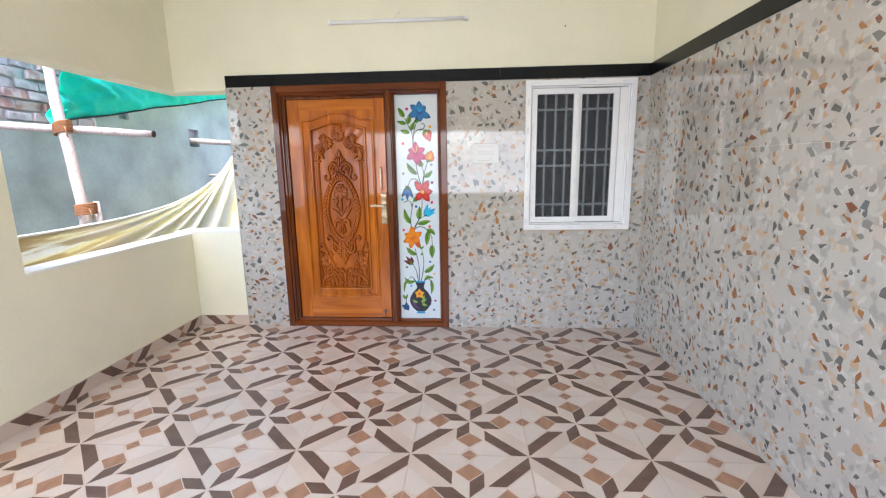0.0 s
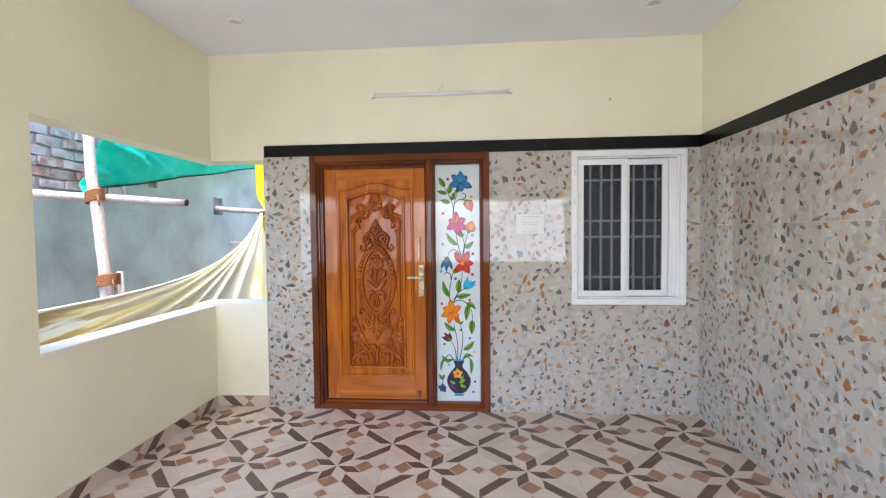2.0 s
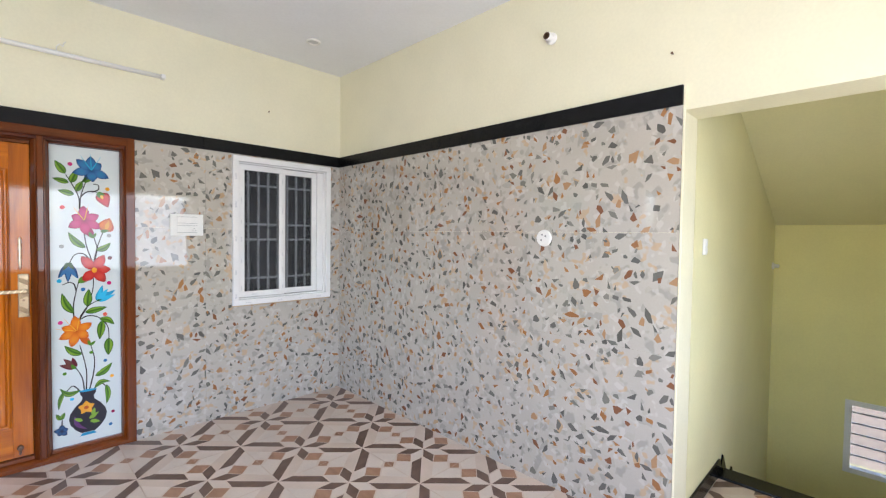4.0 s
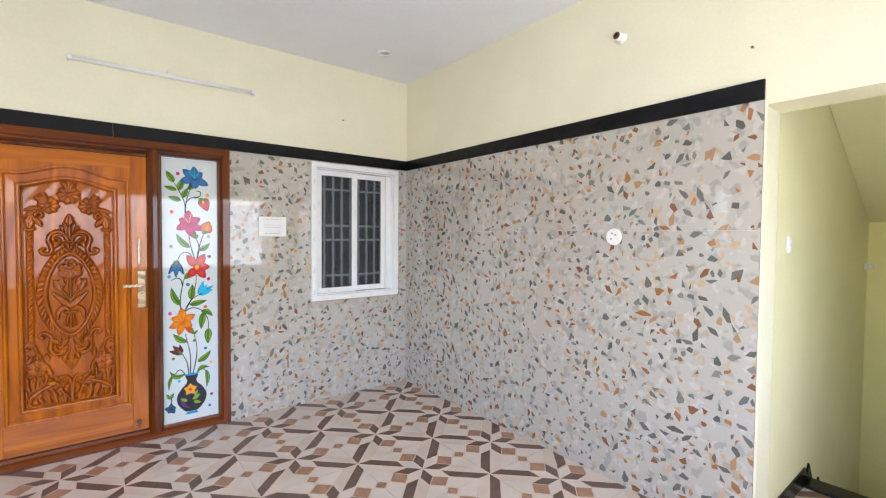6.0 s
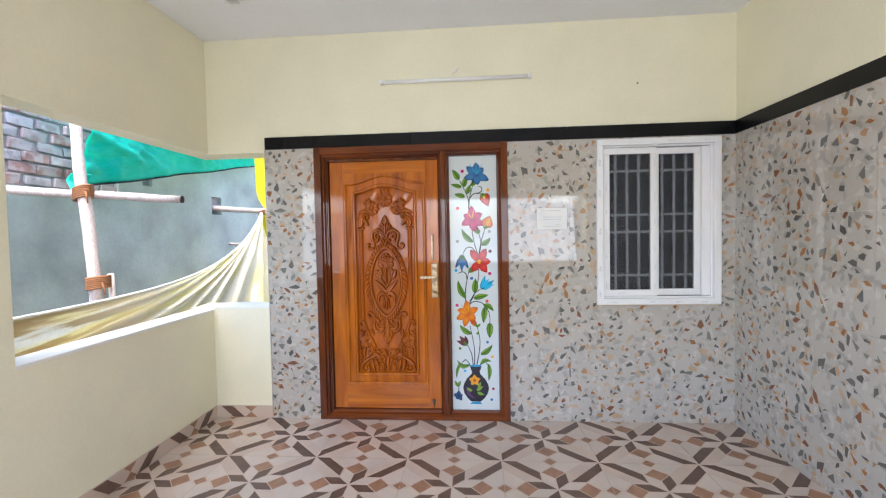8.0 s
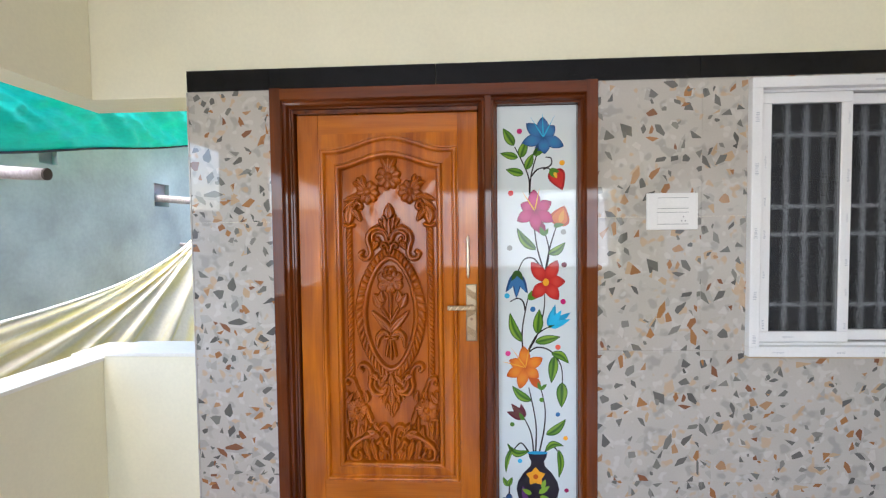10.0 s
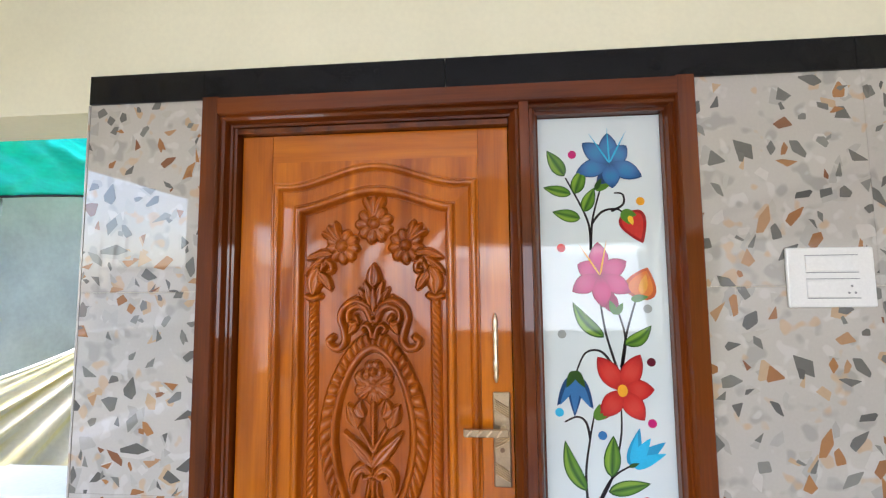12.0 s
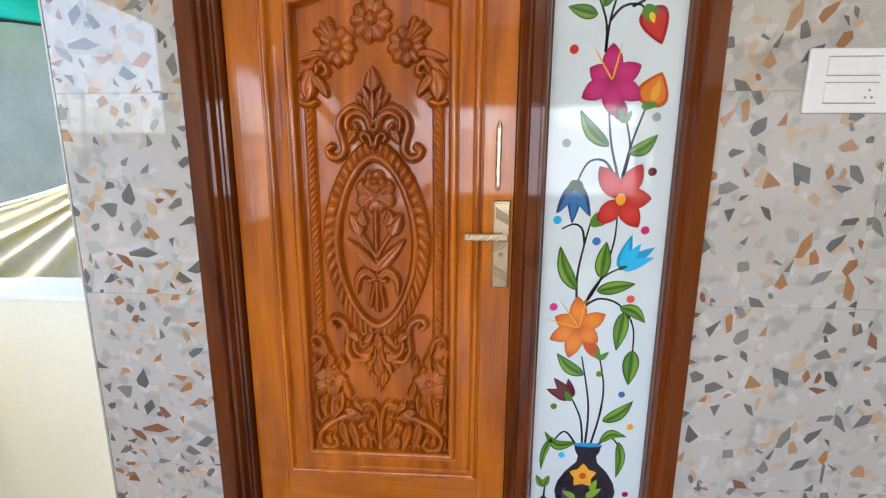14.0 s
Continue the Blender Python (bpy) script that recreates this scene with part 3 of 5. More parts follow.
def steps(x, s):
    """Edge moulding from the outer edge x inwards (s = 1 or -1): fillet, ovolo, fillet, rebate."""
    y = YN
    return [(x, y + 0.12), (x, y - 0.012), (x + s * 0.004, y - 0.018), (x + s * 0.052, y - 0.018), (x + s * 0.056, y - 0.013), (x + s * 0.059, y - 0.006), (x + s * 0.066, y - 0.009),
            (x + s * 0.074, y - 0.006), (x + s * 0.079, y + 0.004), (x + s * 0.081, y + 0.014), (x + s * 0.087, y + 0.016), (x + s * 0.089, y + 0.024)]


part("jamb", moulded(bmesh.new(), steps(DOOR_X0, 1) + [(-1.584, YN + 0.026), (-1.580, YN + 0.12)], 0, DOOR_Z), FRAME_WOOD, door_frame)
part("jamb", moulded(bmesh.new(), [(DOOR_X1, YN + 0.12), (DOOR_X1, YN - 0.012), (DOOR_X1 - 0.004, YN - 0.018), (-0.250, YN - 0.018), (-0.254, YN - 0.012), (-0.258, YN - 0.004), (-0.265, YN - 0.007), (-0.272, YN + 0.004), (-0.276, YN + 0.02), (-0.279, YN + 0.024), (-0.279, YN + 0.12)], 0, DOOR_Z), FRAME_WOOD, door_frame)
part("mullion", moulded(bmesh.new(), [(-0.731, YN + 0.12), (-0.728, YN + 0.022), (-0.722, YN + 0.012), (-0.716, YN + 0.004), (-0.710, YN - 0.004), (-0.702, YN - 0.002), (-0.698, YN - 0.012), (-0.672, YN - 0.012), (-0.668, YN - 0.002), (-0.660, YN - 0.004), (-0.654, YN + 0.004), (-0.648, YN + 0.018), (-0.642, YN + 0.024), (-0.642, YN + 0.12)], 0.04, DOOR_Z - 0.055), FRAME_WOOD, door_frame)
zt = DOOR_Z
part("head", across(bmesh.new(), [(zt, YN + 0.12), (zt, YN - 0.010), (zt - 0.004, YN - 0.0175), (zt - 0.052, YN - 0.0175), (zt - 0.056, YN - 0.013), (zt - 0.059, YN - 0.006), (zt - 0.066, YN - 0.009), (zt - 0.074, YN - 0.006), (zt - 0.079, YN + 0.004), (zt - 0.081, YN + 0.014), (zt - 0.088, YN + 0.018), (zt - 0.090, YN + 0.12)], DOOR_X0 + 0.004, DOOR_X1 - 0.004), FRAME_LEVEL, door_frame)
part("rebate", boxes((-1.582, -0.730, YN + 0.026, YN + 0.11, 2.008, zt - 0.0905)), FRAME_WOOD, door_frame)
part("threshold", across(bmesh.new(), [(0, YN + 0.12), (0, YN - 0.014), (0.004, YN - 0.0165), (0.026, YN - 0.0165), (0.032, YN - 0.008), (0.040, YN + 0.002), (0.046, YN + 0.022), (0.064, YN + 0.024), (0.064, YN + 0.12)], DOOR_X0 + 0.006, DOOR_X1 - 0.006), FRAME_LEVEL, door_frame)

# ---- door: leaf, with the panel carved as a relief ----
LX0, LX1, LZ0, LZ1, LY = -1.578, -0.730, 0.068, 2.006, YN + 0.052
door = thing("door_1", ((LX0 + LX1) / 2, LY, 0), "closed varnished teak door with carved floral panel", "door", kind="structure")
CX0, CX1, CZ0, CZ1, XC = -1.478, -0.822, 0.252, 1.918, -1.149
part("stile", boxes((LX0, CX0, LY, LY + 0.04, LZ0, LZ1), bevel=0.0015), TEAK, door)
part("stile", boxes((CX1, LX1, LY, LY + 0.04, LZ0, LZ1), bevel=0.0015), TEAK, door)
part("top_rail", boxes((CX0 + 0.0004, CX1 - 0.0004, LY + 0.0006, LY + 0.04, CZ1 - 0.02, LZ1), bevel=0.001), TEAK_LEVEL, door)
part("bottom_rail", boxes((CX0 + 0.0004, CX1 - 0.0004, LY + 0.0006, LY + 0.04, LZ0, CZ0 + 0.01), bevel=0.001), TEAK_LEVEL, door)

STEP = 0.0021
gx = np.arange(CX0, CX1 + STEP / 2, STEP)
gz = np.arange(CZ0, CZ1 + STEP / 2, STEP)
X, Z = np.meshgrid(gx, gz)
U = np.abs(X - XC)


def hump(d, w):
    """Round section of half-width w."""
    return np.sqrt(np.clip(1 - (d / w) ** 2, 0, 1))


def curve_through(pts, n=14):
    """A smooth line through points."""
    p = [np.array(q, float) for q in (pts[0], *pts, pts[-1])]
    out = []
    for a, b, c, d in zip(p, p[1:], p[2:], p[3:]):
        for s in np.linspace(0, 1, n, endpoint=False):
            out.append(0.5 * (2 * b + (c - a) * s + (2 * a - 5 * b + 4 * c - d) * s ** 2 + (3 * b - a - 3 * c + d) * s ** 3))
    return np.array(out + [p[-1]])


relief = np.zeros_like(X)


def carve(window, h):
    relief[window] = np.maximum(relief[window], h)


def moat(window, ring):
    relief[window] = np.where(ring, relief[window] * 0.3, relief[window])


def region(u0, u1, z0, z1):
    i0, i1 = np.searchsorted(gz, (z0, z1))
    return (slice(max(i0 - 1, 0), i1 + 1), slice(None))


def stroke(pts, w0, w1, height, vein=False, lobes=0):
    """A carved line or leaf, wide w0 at its start and w1 at its end; a leaf swells in the middle."""
    c = curve_through(pts)
    pad = max(w0, w1) * 1.6 + 0.01
    win = region(0, 0, c[:, 1].min() - pad, c[:, 1].max() + pad)
    u, z = U[win], Z[win]
    near, along = np.full(u.shape, 9.0), np.zeros(u.shape)
    for i, (a, b) in enumerate(c):
        d = np.hypot(u - a, z - b)
        closer = d < near
        near[closer], along[closer] = d[closer], i / (len(c) - 1)
    w = w0 + (w1 - w0) * along
    if vein:
        w = np.maximum(w0, w1) * (0.22 + 0.9 * np.sin(np.pi * np.clip(along, 0, 1) ** 0.8) * (1 + (0.22 * np.cos(lobes * 2 * np.pi * along) if lobes else 0)))
    h = height * hump(near, w)
    if vein:
        h = h * (0.55 + 0.45 * np.clip(near / (w * 0.45 + 1e-6), 0, 1))
    moat(win, (near > w) & (near < w + 0.0045))
    carve(win, h)


def bloom(u0, z0, r, petals, height, turn=0.0):
    """An open flower: ring of ribbed petals round a raised heart."""
    win = region(0, 0, z0 - r * 1.2, z0 + r * 1.2)
    du, dz = U[win] - u0, Z[win] - z0
    if u0 == 0:
        du = X[win] - XC
    d, a = np.hypot(du, dz), np.arctan2(dz, du) + turn
    lobe = r * (0.80 + 0.20 * np.abs(np.cos(petals * a / 2)))
    body = np.clip(1 - (d / lobe) ** 4, 0, 1) ** 0.5 * (0.3 + 0.7 * np.abs(np.cos(petals * a / 2)) ** 0.6) * (0.55 + 0.45 * np.clip(d / r, 0, 1)) * (1 + 0.16 * np.cos(petals * 5 * a))
    inner = 0.9 * np.clip(1 - (d / (lobe * 0.55)) ** 4, 0, 1) ** 0.5 * (0.6 + 0.4 * np.abs(np.sin(petals * a / 2)))
    heart = 1.15 * hump(d, r * 0.2)
    moat(win, (d > lobe) & (d < lobe + 0.005))
    carve(win, height * np.maximum(np.maximum(body, inner), heart))


H = 0.030
# oval wreath of slanted beads round a smooth ring
oz, POWER = 1.066, 1.75


def oval(a, b):
    return ((U / a) ** POWER + (np.abs(Z - oz) / b) ** POWER) ** (1 / POWER)


ang = np.arctan2((Z - oz) / 0.290, (X - XC) / 0.150)
ring = oval(0.150, 0.296)
span = 0.150 + 0.110 * np.abs(np.sin(ang)) ** 2
beads = 0.12 + 0.88 * np.abs(np.cos(24 * ang + np.sign(X - XC) * (ring - 1) * 9)) ** 0.75
relief = np.maximum(relief, H * 0.72 * beads * hump(np.abs(ring - 1) * span, 0.0185))
ring2 = np.abs(oval(0.124, 0.267) - 1) * (0.124 + 0.10 * np.abs(np.sin(ang)) ** 2)
relief = np.maximum(relief, H * 0.70 * hump(ring2, 0.0100))
# twisted columns
rope = hump(U - 0.193, 0.0128) * ((Z > 0.76) & (Z < 1.492))
relief = np.maximum(relief, H * 0.62 * rope * (0.35 + 0.65 * np.abs(np.sin(148 * (Z + (U - 0.193) * 0.9)))))


def fan(u0, z0, angle, length, spread, height):
    """A ribbed, shell-like petal that opens from (u0, z0)."""
    win = region(0, 0, z0 - length * 1.1, z0 + length * 1.1)
    du, dz = U[win] - u0, Z[win] - z0
    d = np.hypot(du, dz)
    a = (np.arctan2(dz, du) - radians(angle) + np.pi) % (2 * np.pi) - np.pi
    rim = length * (0.92 + 0.08 * np.cos(a / radians(spread) * 9))
    shape = np.clip(1 - (d / rim) ** 6, 0, 1) ** 0.5 * np.clip(1 - (np.abs(a) / radians(spread)) ** 6, 0, 1) ** 0.5
    carve(win, height * shape * (0.62 + 0.38 * np.abs(np.cos(a / radians(spread) * 5.5))) * np.clip(0.55 + 0.6 * d / length, 0, 1.1))


def bud(u0, z0, r, height):
    win = region(0, 0, z0 - r * 1.5, z0 + r * 1.5)
    d = np.hypot(U[win] - u0, Z[win] - z0)
    moat(win, (d > r) & (d < r + 0.004))
    carve(win, height * hump(d, r))


# crown of three flowers with leaves
bloom(0, 1.715, 0.060, 9, H * 0.7, 0.35)
fan(0, 1.722, 90, 0.088, 30, H * 0.95)
bud(0, 1.716, 0.017, H)
bloom(0.101, 1.646, 0.055, 9, H * 0.7, 0.2)
fan(0.101, 1.650, 52, 0.080, 28, H * 0.95)
bud(0.101, 1.647, 0.016, H)
stroke([(0.135, 1.622), (0.170, 1.620), (0.213, 1.608)], 0.013, 0.004, H * 0.8, True)
stroke([(0.142, 1.606), (0.180, 1.590), (0.219, 1.560)], 0.013, 0.004, H * 0.8, True)
stroke([(0.148, 1.602), (0.165, 1.575), (0.185, 1.535)], 0.008, 0.008, H * 0.8)
stroke([(0.150, 1.598), (0.136, 1.590), (0.133, 1.572), (0.145, 1.566)], 0.008, 0.007, H * 0.75)
stroke([(0.176, 1.575), (0.190, 1.535), (0.191, 1.498)], 0.023, 0.012, H * 0.9, True)
stroke([(0.168, 1.562), (0.152, 1.538), (0.136, 1.512)], 0.013, 0.004, H * 0.75, True)
stroke([(0.172, 1.491), (0.193, 1.484), (0.213, 1.491)], 0.008, 0.008, H * 0.9)
# palmette over the oval
for e1, w in (((0.058, 1.488), 0.012), ((0.046, 1.512), 0.012), ((0.028, 1.534), 0.012)):
    stroke([(0.004, 1.418), (e1[0] * 0.45, 1.418 + (e1[1] - 1.418) * 0.6), e1], w, 0.004, H * 0.8, True)
stroke([(0.0, 1.405), (0.0, 1.46), (0.0, 1.525)], 0.009, 0.006, H * 0.8)
stroke([(0.0, 1.522), (0.0, 1.55), (0.0, 1.585)], 0.021, 0.003, H, True)
stroke([(0.012, 1.43), (0.030, 1.462), (0.060, 1.475), (0.092, 1.455), (0.104, 1.422), (0.094, 1.385), (0.090, 1.352), (0.106, 1.331), (0.130, 1.334), (0.141, 1.352), (0.129, 1.363)], 0.011, 0.009, H * 0.9)
stroke([(0.010, 1.415), (0.026, 1.448), (0.052, 1.459), (0.077, 1.445), (0.080, 1.418), (0.064, 1.405), (0.050, 1.414), (0.056, 1.427)], 0.008, 0.007, H * 0.8)
stroke([(0.056, 1.410), (0.066, 1.395), (0.076, 1.376)], 0.013, 0.004, H * 0.75, True)
stroke([(0.006, 1.368), (0.012, 1.392), (0.027, 1.402), (0.037, 1.390), (0.030, 1.380)], 0.007, 0.006, H * 0.9)
# bouquet in the oval
bloom(0, 1.222, 0.064, 6, H * 0.6, 0.5)
bloom(0, 1.262, 0.034, 5, H * 0.85, 0.2)
bud(0, 1.262, 0.011, H * 1.05)
stroke([(0, 1.165), (0, 1.05), (0, 0.955)], 0.0075, 0.0065, H * 0.6)
stroke([(0.004, 1.03), (0.03, 1.075), (0.058, 1.115)], 0.006, 0.006, H * 0.5)
stroke([(0.050, 1.098), (0.060, 1.130), (0.076, 1.158)], 0.022, 0.008, H * 0.75, True)
stroke([(0.030, 1.128), (0.044, 1.150), (0.040, 1.172)], 0.013, 0.005, H * 0.65, True)
stroke([(0.004, 0.985), (0.034, 1.020), (0.086, 1.078)], 0.017, 0.004, H * 0.75, True)
stroke([(0.004, 0.955), (0.032, 0.978), (0.060, 0.955), (0.066, 0.905)], 0.013, 0.004, H * 0.75, True)
stroke([(0.002, 0.950), (0.026, 0.950)], 0.008, 0.008, H * 0.8)
stroke([(0.006, 0.942), (0.016, 0.900), (0.022, 0.862)], 0.007, 0.005, H * 0.6)
stroke([(0.0, 0.942), (0.0, 0.890), (0.0, 0.850)], 0.007, 0.006, H * 0.65)
# pendant under the oval
stroke([(0, 0.775), (0, 0.690), (0, 0.570)], 0.021, 0.004, H * 0.8, True)
stroke([(0.012, 0.725), (0.026, 0.680), (0.040, 0.636)], 0.012, 0.004, H * 0.75, True)
stroke([(0.020, 0.730), (0.042, 0.695), (0.058, 0.655)], 0.012, 0.004, H * 0.75, True)
stroke([(0.140, 0.792), (0.152, 0.806), (0.143, 0.823), (0.120, 0.820), (0.100, 0.793), (0.099, 0.752), (0.103, 0.714), (0.080, 0.680), (0.034, 0.690)], 0.009, 0.011, H * 0.9)
stroke([(0.030, 0.700), (0.062, 0.700), (0.080, 0.725), (0.076, 0.750), (0.060, 0.752), (0.054, 0.738)], 0.008, 0.007, H * 0.75)
stroke([(0.094, 0.775), (0.078, 0.765), (0.068, 0.748)], 0.013, 0.005, H * 0.8, True)
stroke([(0.020, 0.770), (0.036, 0.752), (0.048, 0.742)], 0.011, 0.004, H * 0.7, True)
# foot: curls, flowers and acanthus scrolls
stroke([(0.212, 0.728), (0.222, 0.742), (0.207, 0.762), (0.182, 0.748), (0.172, 0.718), (0.164, 0.700)], 0.008, 0.007, H * 0.85)
bud(0.212, 0.727, 0.010, H * 0.8)
stroke([(0.165, 0.695), (0.160, 0.672), (0.172, 0.645)], 0.013, 0.005, H * 0.75, True)
stroke([(0.215, 0.690), (0.218, 0.665), (0.208, 0.640)], 0.011, 0.004, H * 0.7, True)
bloom(0.168, 0.602, 0.058, 5, H * 0.75, 0.63)
bud(0.168, 0.602, 0.013, H)
stroke([(0.126, 0.560), (0.128, 0.510), (0.158, 0.462)], 0.008, 0.007, H * 0.7)
stroke([(0.216, 0.545), (0.222, 0.505), (0.204, 0.458)], 0.014, 0.004, H * 0.75, True)
stroke([(0.180, 0.545), (0.192, 0.510), (0.184, 0.470)], 0.012, 0.004, H * 0.65, True)
stroke([(0.085, 0.490), (0.120, 0.475), (0.165, 0.450), (0.202, 0.415), (0.203, 0.372), (0.170, 0.356), (0.146, 0.378), (0.158, 0.400)], 0.012, 0.009, H * 0.9)
stroke([(0.132, 0.455), (0.124, 0.410), (0.108, 0.358)], 0.018, 0.005, H * 0.8, True)
stroke([(0.098, 0.450), (0.088, 0.405), (0.074, 0.356)], 0.016, 0.004, H * 0.8, True)
stroke([(0.118, 0.500), (0.090, 0.495), (0.062, 0.474)], 0.013, 0.004, H * 0.75, True)
stroke([(0.062, 0.505), (0.052, 0.522), (0.028, 0.525), (0.010, 0.495), (0.004, 0.430), (0.003, 0.358)], 0.009, 0.007, H * 0.8)
stroke([(0.070, 0.440), (0.056, 0.452), (0.046, 0.425), (0.014, 0.385)], 0.010, 0.007, H * 0.8)
stroke([(0.036, 0.412), (0.042, 0.385), (0.032, 0.356)], 0.016, 0.004, H * 0.75, True)

# small leaves that fill the foot and the corners
for pts in ([(0.222, 0.640), (0.205, 0.655), (0.190, 0.680)], [(0.126, 0.640), (0.118, 0.660), (0.124, 0.690)], [(0.100, 0.545), (0.112, 0.575), (0.118, 0.602)], [(0.226, 0.600), (0.229, 0.575), (0.222, 0.552)],
            [(0.150, 0.520), (0.146, 0.495), (0.156, 0.474)], [(0.228, 0.470), (0.226, 0.440), (0.214, 0.420)], [(0.060, 0.400), (0.056, 0.380), (0.052, 0.356)], [(0.228, 0.392), (0.224, 0.372), (0.210, 0.358)],
            [(0.176, 0.402), (0.180, 0.388), (0.172, 0.376)], [(0.020, 0.470), (0.030, 0.450), (0.026, 0.428)], [(0.084, 0.530), (0.074, 0.515), (0.058, 0.508)], [(0.022, 0.640), (0.018, 0.615), (0.010, 0.590)]):
    stroke(pts, 0.011, 0.004, H * 0.75, True)
for u, z in ((0.148, 0.655), (0.196, 0.530), (0.108, 0.520), (0.040, 0.480), (0.214, 0.345), (0.130, 0.372)):
    bud(u, z, 0.009, H * 0.7)
# full bodies with steep walls, and a cut line round every motif
relief = H * np.clip(relief / H, 0, 1.1) ** 0.62
solid = relief > 0.22 * H
grown = solid.copy()
for _ in range(2):
    wide = grown.copy()
    wide[1:] |= grown[:-1]
    wide[:-1] |= grown[1:]
    wide[:, 1:] |= grown[:, :-1]
    wide[:, :-1] |= grown[:, 1:]
    grown = wide
relief = np.where(grown & ~solid, -0.012, relief)

top = 1.846 + 0.060 * (0.5 + 0.5 * np.cos(np.pi * np.clip(U / 0.27, 0, 1)))
inside = np.minimum(np.minimum(X - (-1.468), -0.830 - X), np.minimum(Z - 0.262, (top - Z) * 0.93))
inner = inside - 0.088
level = 0.010 * hump(inside - 0.008, 0.009)
level = np.where((inside > 0.0165) & (inside < 0.070), -0.009 + 0.007 * np.clip((inside - 0.017) / 0.045, 0, 1), level)
bead2 = (inside >= 0.068) & (inside < 0.090)
level = np.where(bead2, -0.004 + 0.014 * hump(inside - 0.079, 0.011), level)
level = np.where(inside >= 0.090, -0.021, level)
for at, wide, deep in ((-0.0035, 0.004, -0.005), (0.0165, 0.0045, -0.015), (0.0645, 0.004, -0.009), (0.090, 0.005, -0.027)):
    level = np.where((inside > at) & (inside < at + wide), deep, level)
ground = 0.0004 * np.sin(31 * X + 2.1 * np.sin(9 * Z)) * np.sin(17 * Z + 1.7 * np.sin(23 * X)) + 0.0003 * np.sin(71 * X + 5 * np.sin(13 * Z))
level = np.where(inner > 0.004, level + ground, level)
carved = np.where(inner > 0.004, relief, 0) * np.clip((inner - 0.004) / 0.006, 0, 1)
height = level + carved
edge = (X < CX0 + STEP) | (X > CX1 - STEP * 1.5) | (Z < CZ0 + STEP)
height = np.where(edge, -0.001, height)
verts = np.stack([X, LY - height, Z], -1).reshape(-1, 3)
nx, nz = len(gx), len(gz)
idx = np.arange(nx * nz).reshape(nz, nx)
faces = np.stack([idx[:-1, :-1], idx[:-1, 1:], idx[1:, 1:], idx[1:, :-1]], -1).reshape(-1, 4)
me = bpy.data.meshes.new("carved_panel")
me.from_pydata(verts.tolist(), [], faces.tolist())
me.polygons.foreach_set("use_smooth", np.ones(len(faces), bool))
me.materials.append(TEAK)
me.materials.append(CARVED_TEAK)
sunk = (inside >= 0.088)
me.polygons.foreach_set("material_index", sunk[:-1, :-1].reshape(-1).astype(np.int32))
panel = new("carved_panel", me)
panel.parent, panel.location = door, -door.location
tagged(panel, "deeply carved teak panel with flowers and oval wreath")

# handle, bolt and latch
lock = part("lock_plate", boxes((-0.790, -0.739, LY - 0.010, LY - 0.0005, 0.940, 1.208), bevel=0.004), AGED_BRASS, door, "aged brass lock plate with ribbed bands")
part("upper_field", boxes((-0.786, -0.743, LY - 0.0118, LY - 0.0102, 1.120, 1.200), bevel=0.0007), AGED_BRASS, lock)
part("lower_field", boxes((-0.786, -0.743, LY - 0.0118, LY - 0.0102, 0.948, 1.085), bevel=0.0007), AGED_BRASS, lock)
for z0, slope in ((1.135, 0.026), (1.052, -0.022), (0.956, 0.026)):
    for k in range(5):
        z = z0 + 0.0066 * k
        b = bmesh.new()
        tube(b, [(-0.785, LY - 0.0125, z + max(0, slope)), (-0.744, LY - 0.0125, z + max(0, -slope))], 0.0026, 5)
        part("rib", b, BRASS, lock, "bright brass rib")
part("keyhole", lathe(bmesh.new(), [(0, -0.0135), (0.007, -0.0135), (0.007, -0.0119), (0, -0.0119)], (-0.765, LY, 1.045), "y", 12), BRONZE, lock)
lever = bmesh.new()
tube(lever, [(-0.762, LY - 0.008, 1.103), (-0.762, LY - 0.045, 1.103)], 0.011, 14)
box(lever, -0.876, -0.748, LY - 0.054, LY - 0.040, 1.092, 1.114, 0.004)
grip = part("door_handle", lever, AGED_BRASS, door, "aged brass lever handle")
for k in range(4):
    b = bmesh.new()
    tube(b, [(-0.866 + 0.028 * k, LY - 0.0545, 1.095), (-0.852 + 0.028 * k, LY - 0.0545, 1.112)], 0.003, 6)
    part("inlay", b, BRASS, grip, "bright brass stripe")
rod = bmesh.new()
lathe(rod, [(0, 0), (0.004, 0.004), (0.008, 0.020), (0.006, 0.028), (0.0085, 0.045), (0.0085, 0.060), (0.006, 0.070), (0.0075, 0.12), (0.0085, 0.135), (0.006, 0.15), (0.0085, 0.165), (0.008, 0.182), (0.004, 0.196), (0, 0.203)], (-0.779, LY - 0.022, 1.236), "z", 14)
for z in (1.262, 1.41):
    tube(rod, [(-0.779, LY - 0.0005, z), (-0.779, LY - 0.020, z)], 0.0055, 8)
part("pull_handle", rod, BRASS, door, "slim satin brass pull handle", smooth=True)
latch = bmesh.new()
lathe(latch, [(0, -0.03), (0.013, -0.028), (0.016, -0.018), (0.010, -0.010), (0.014, -0.0005), (0, -0.0005)], (-0.790, LY, 0.130), "y", 16)
tube(latch, [(-0.790, LY - 0.02, 0.13), (-0.790, LY - 0.022, 0.092)], 0.006, 10)
part("floor_latch", latch, BRONZE, door, "small dark bronze latch")

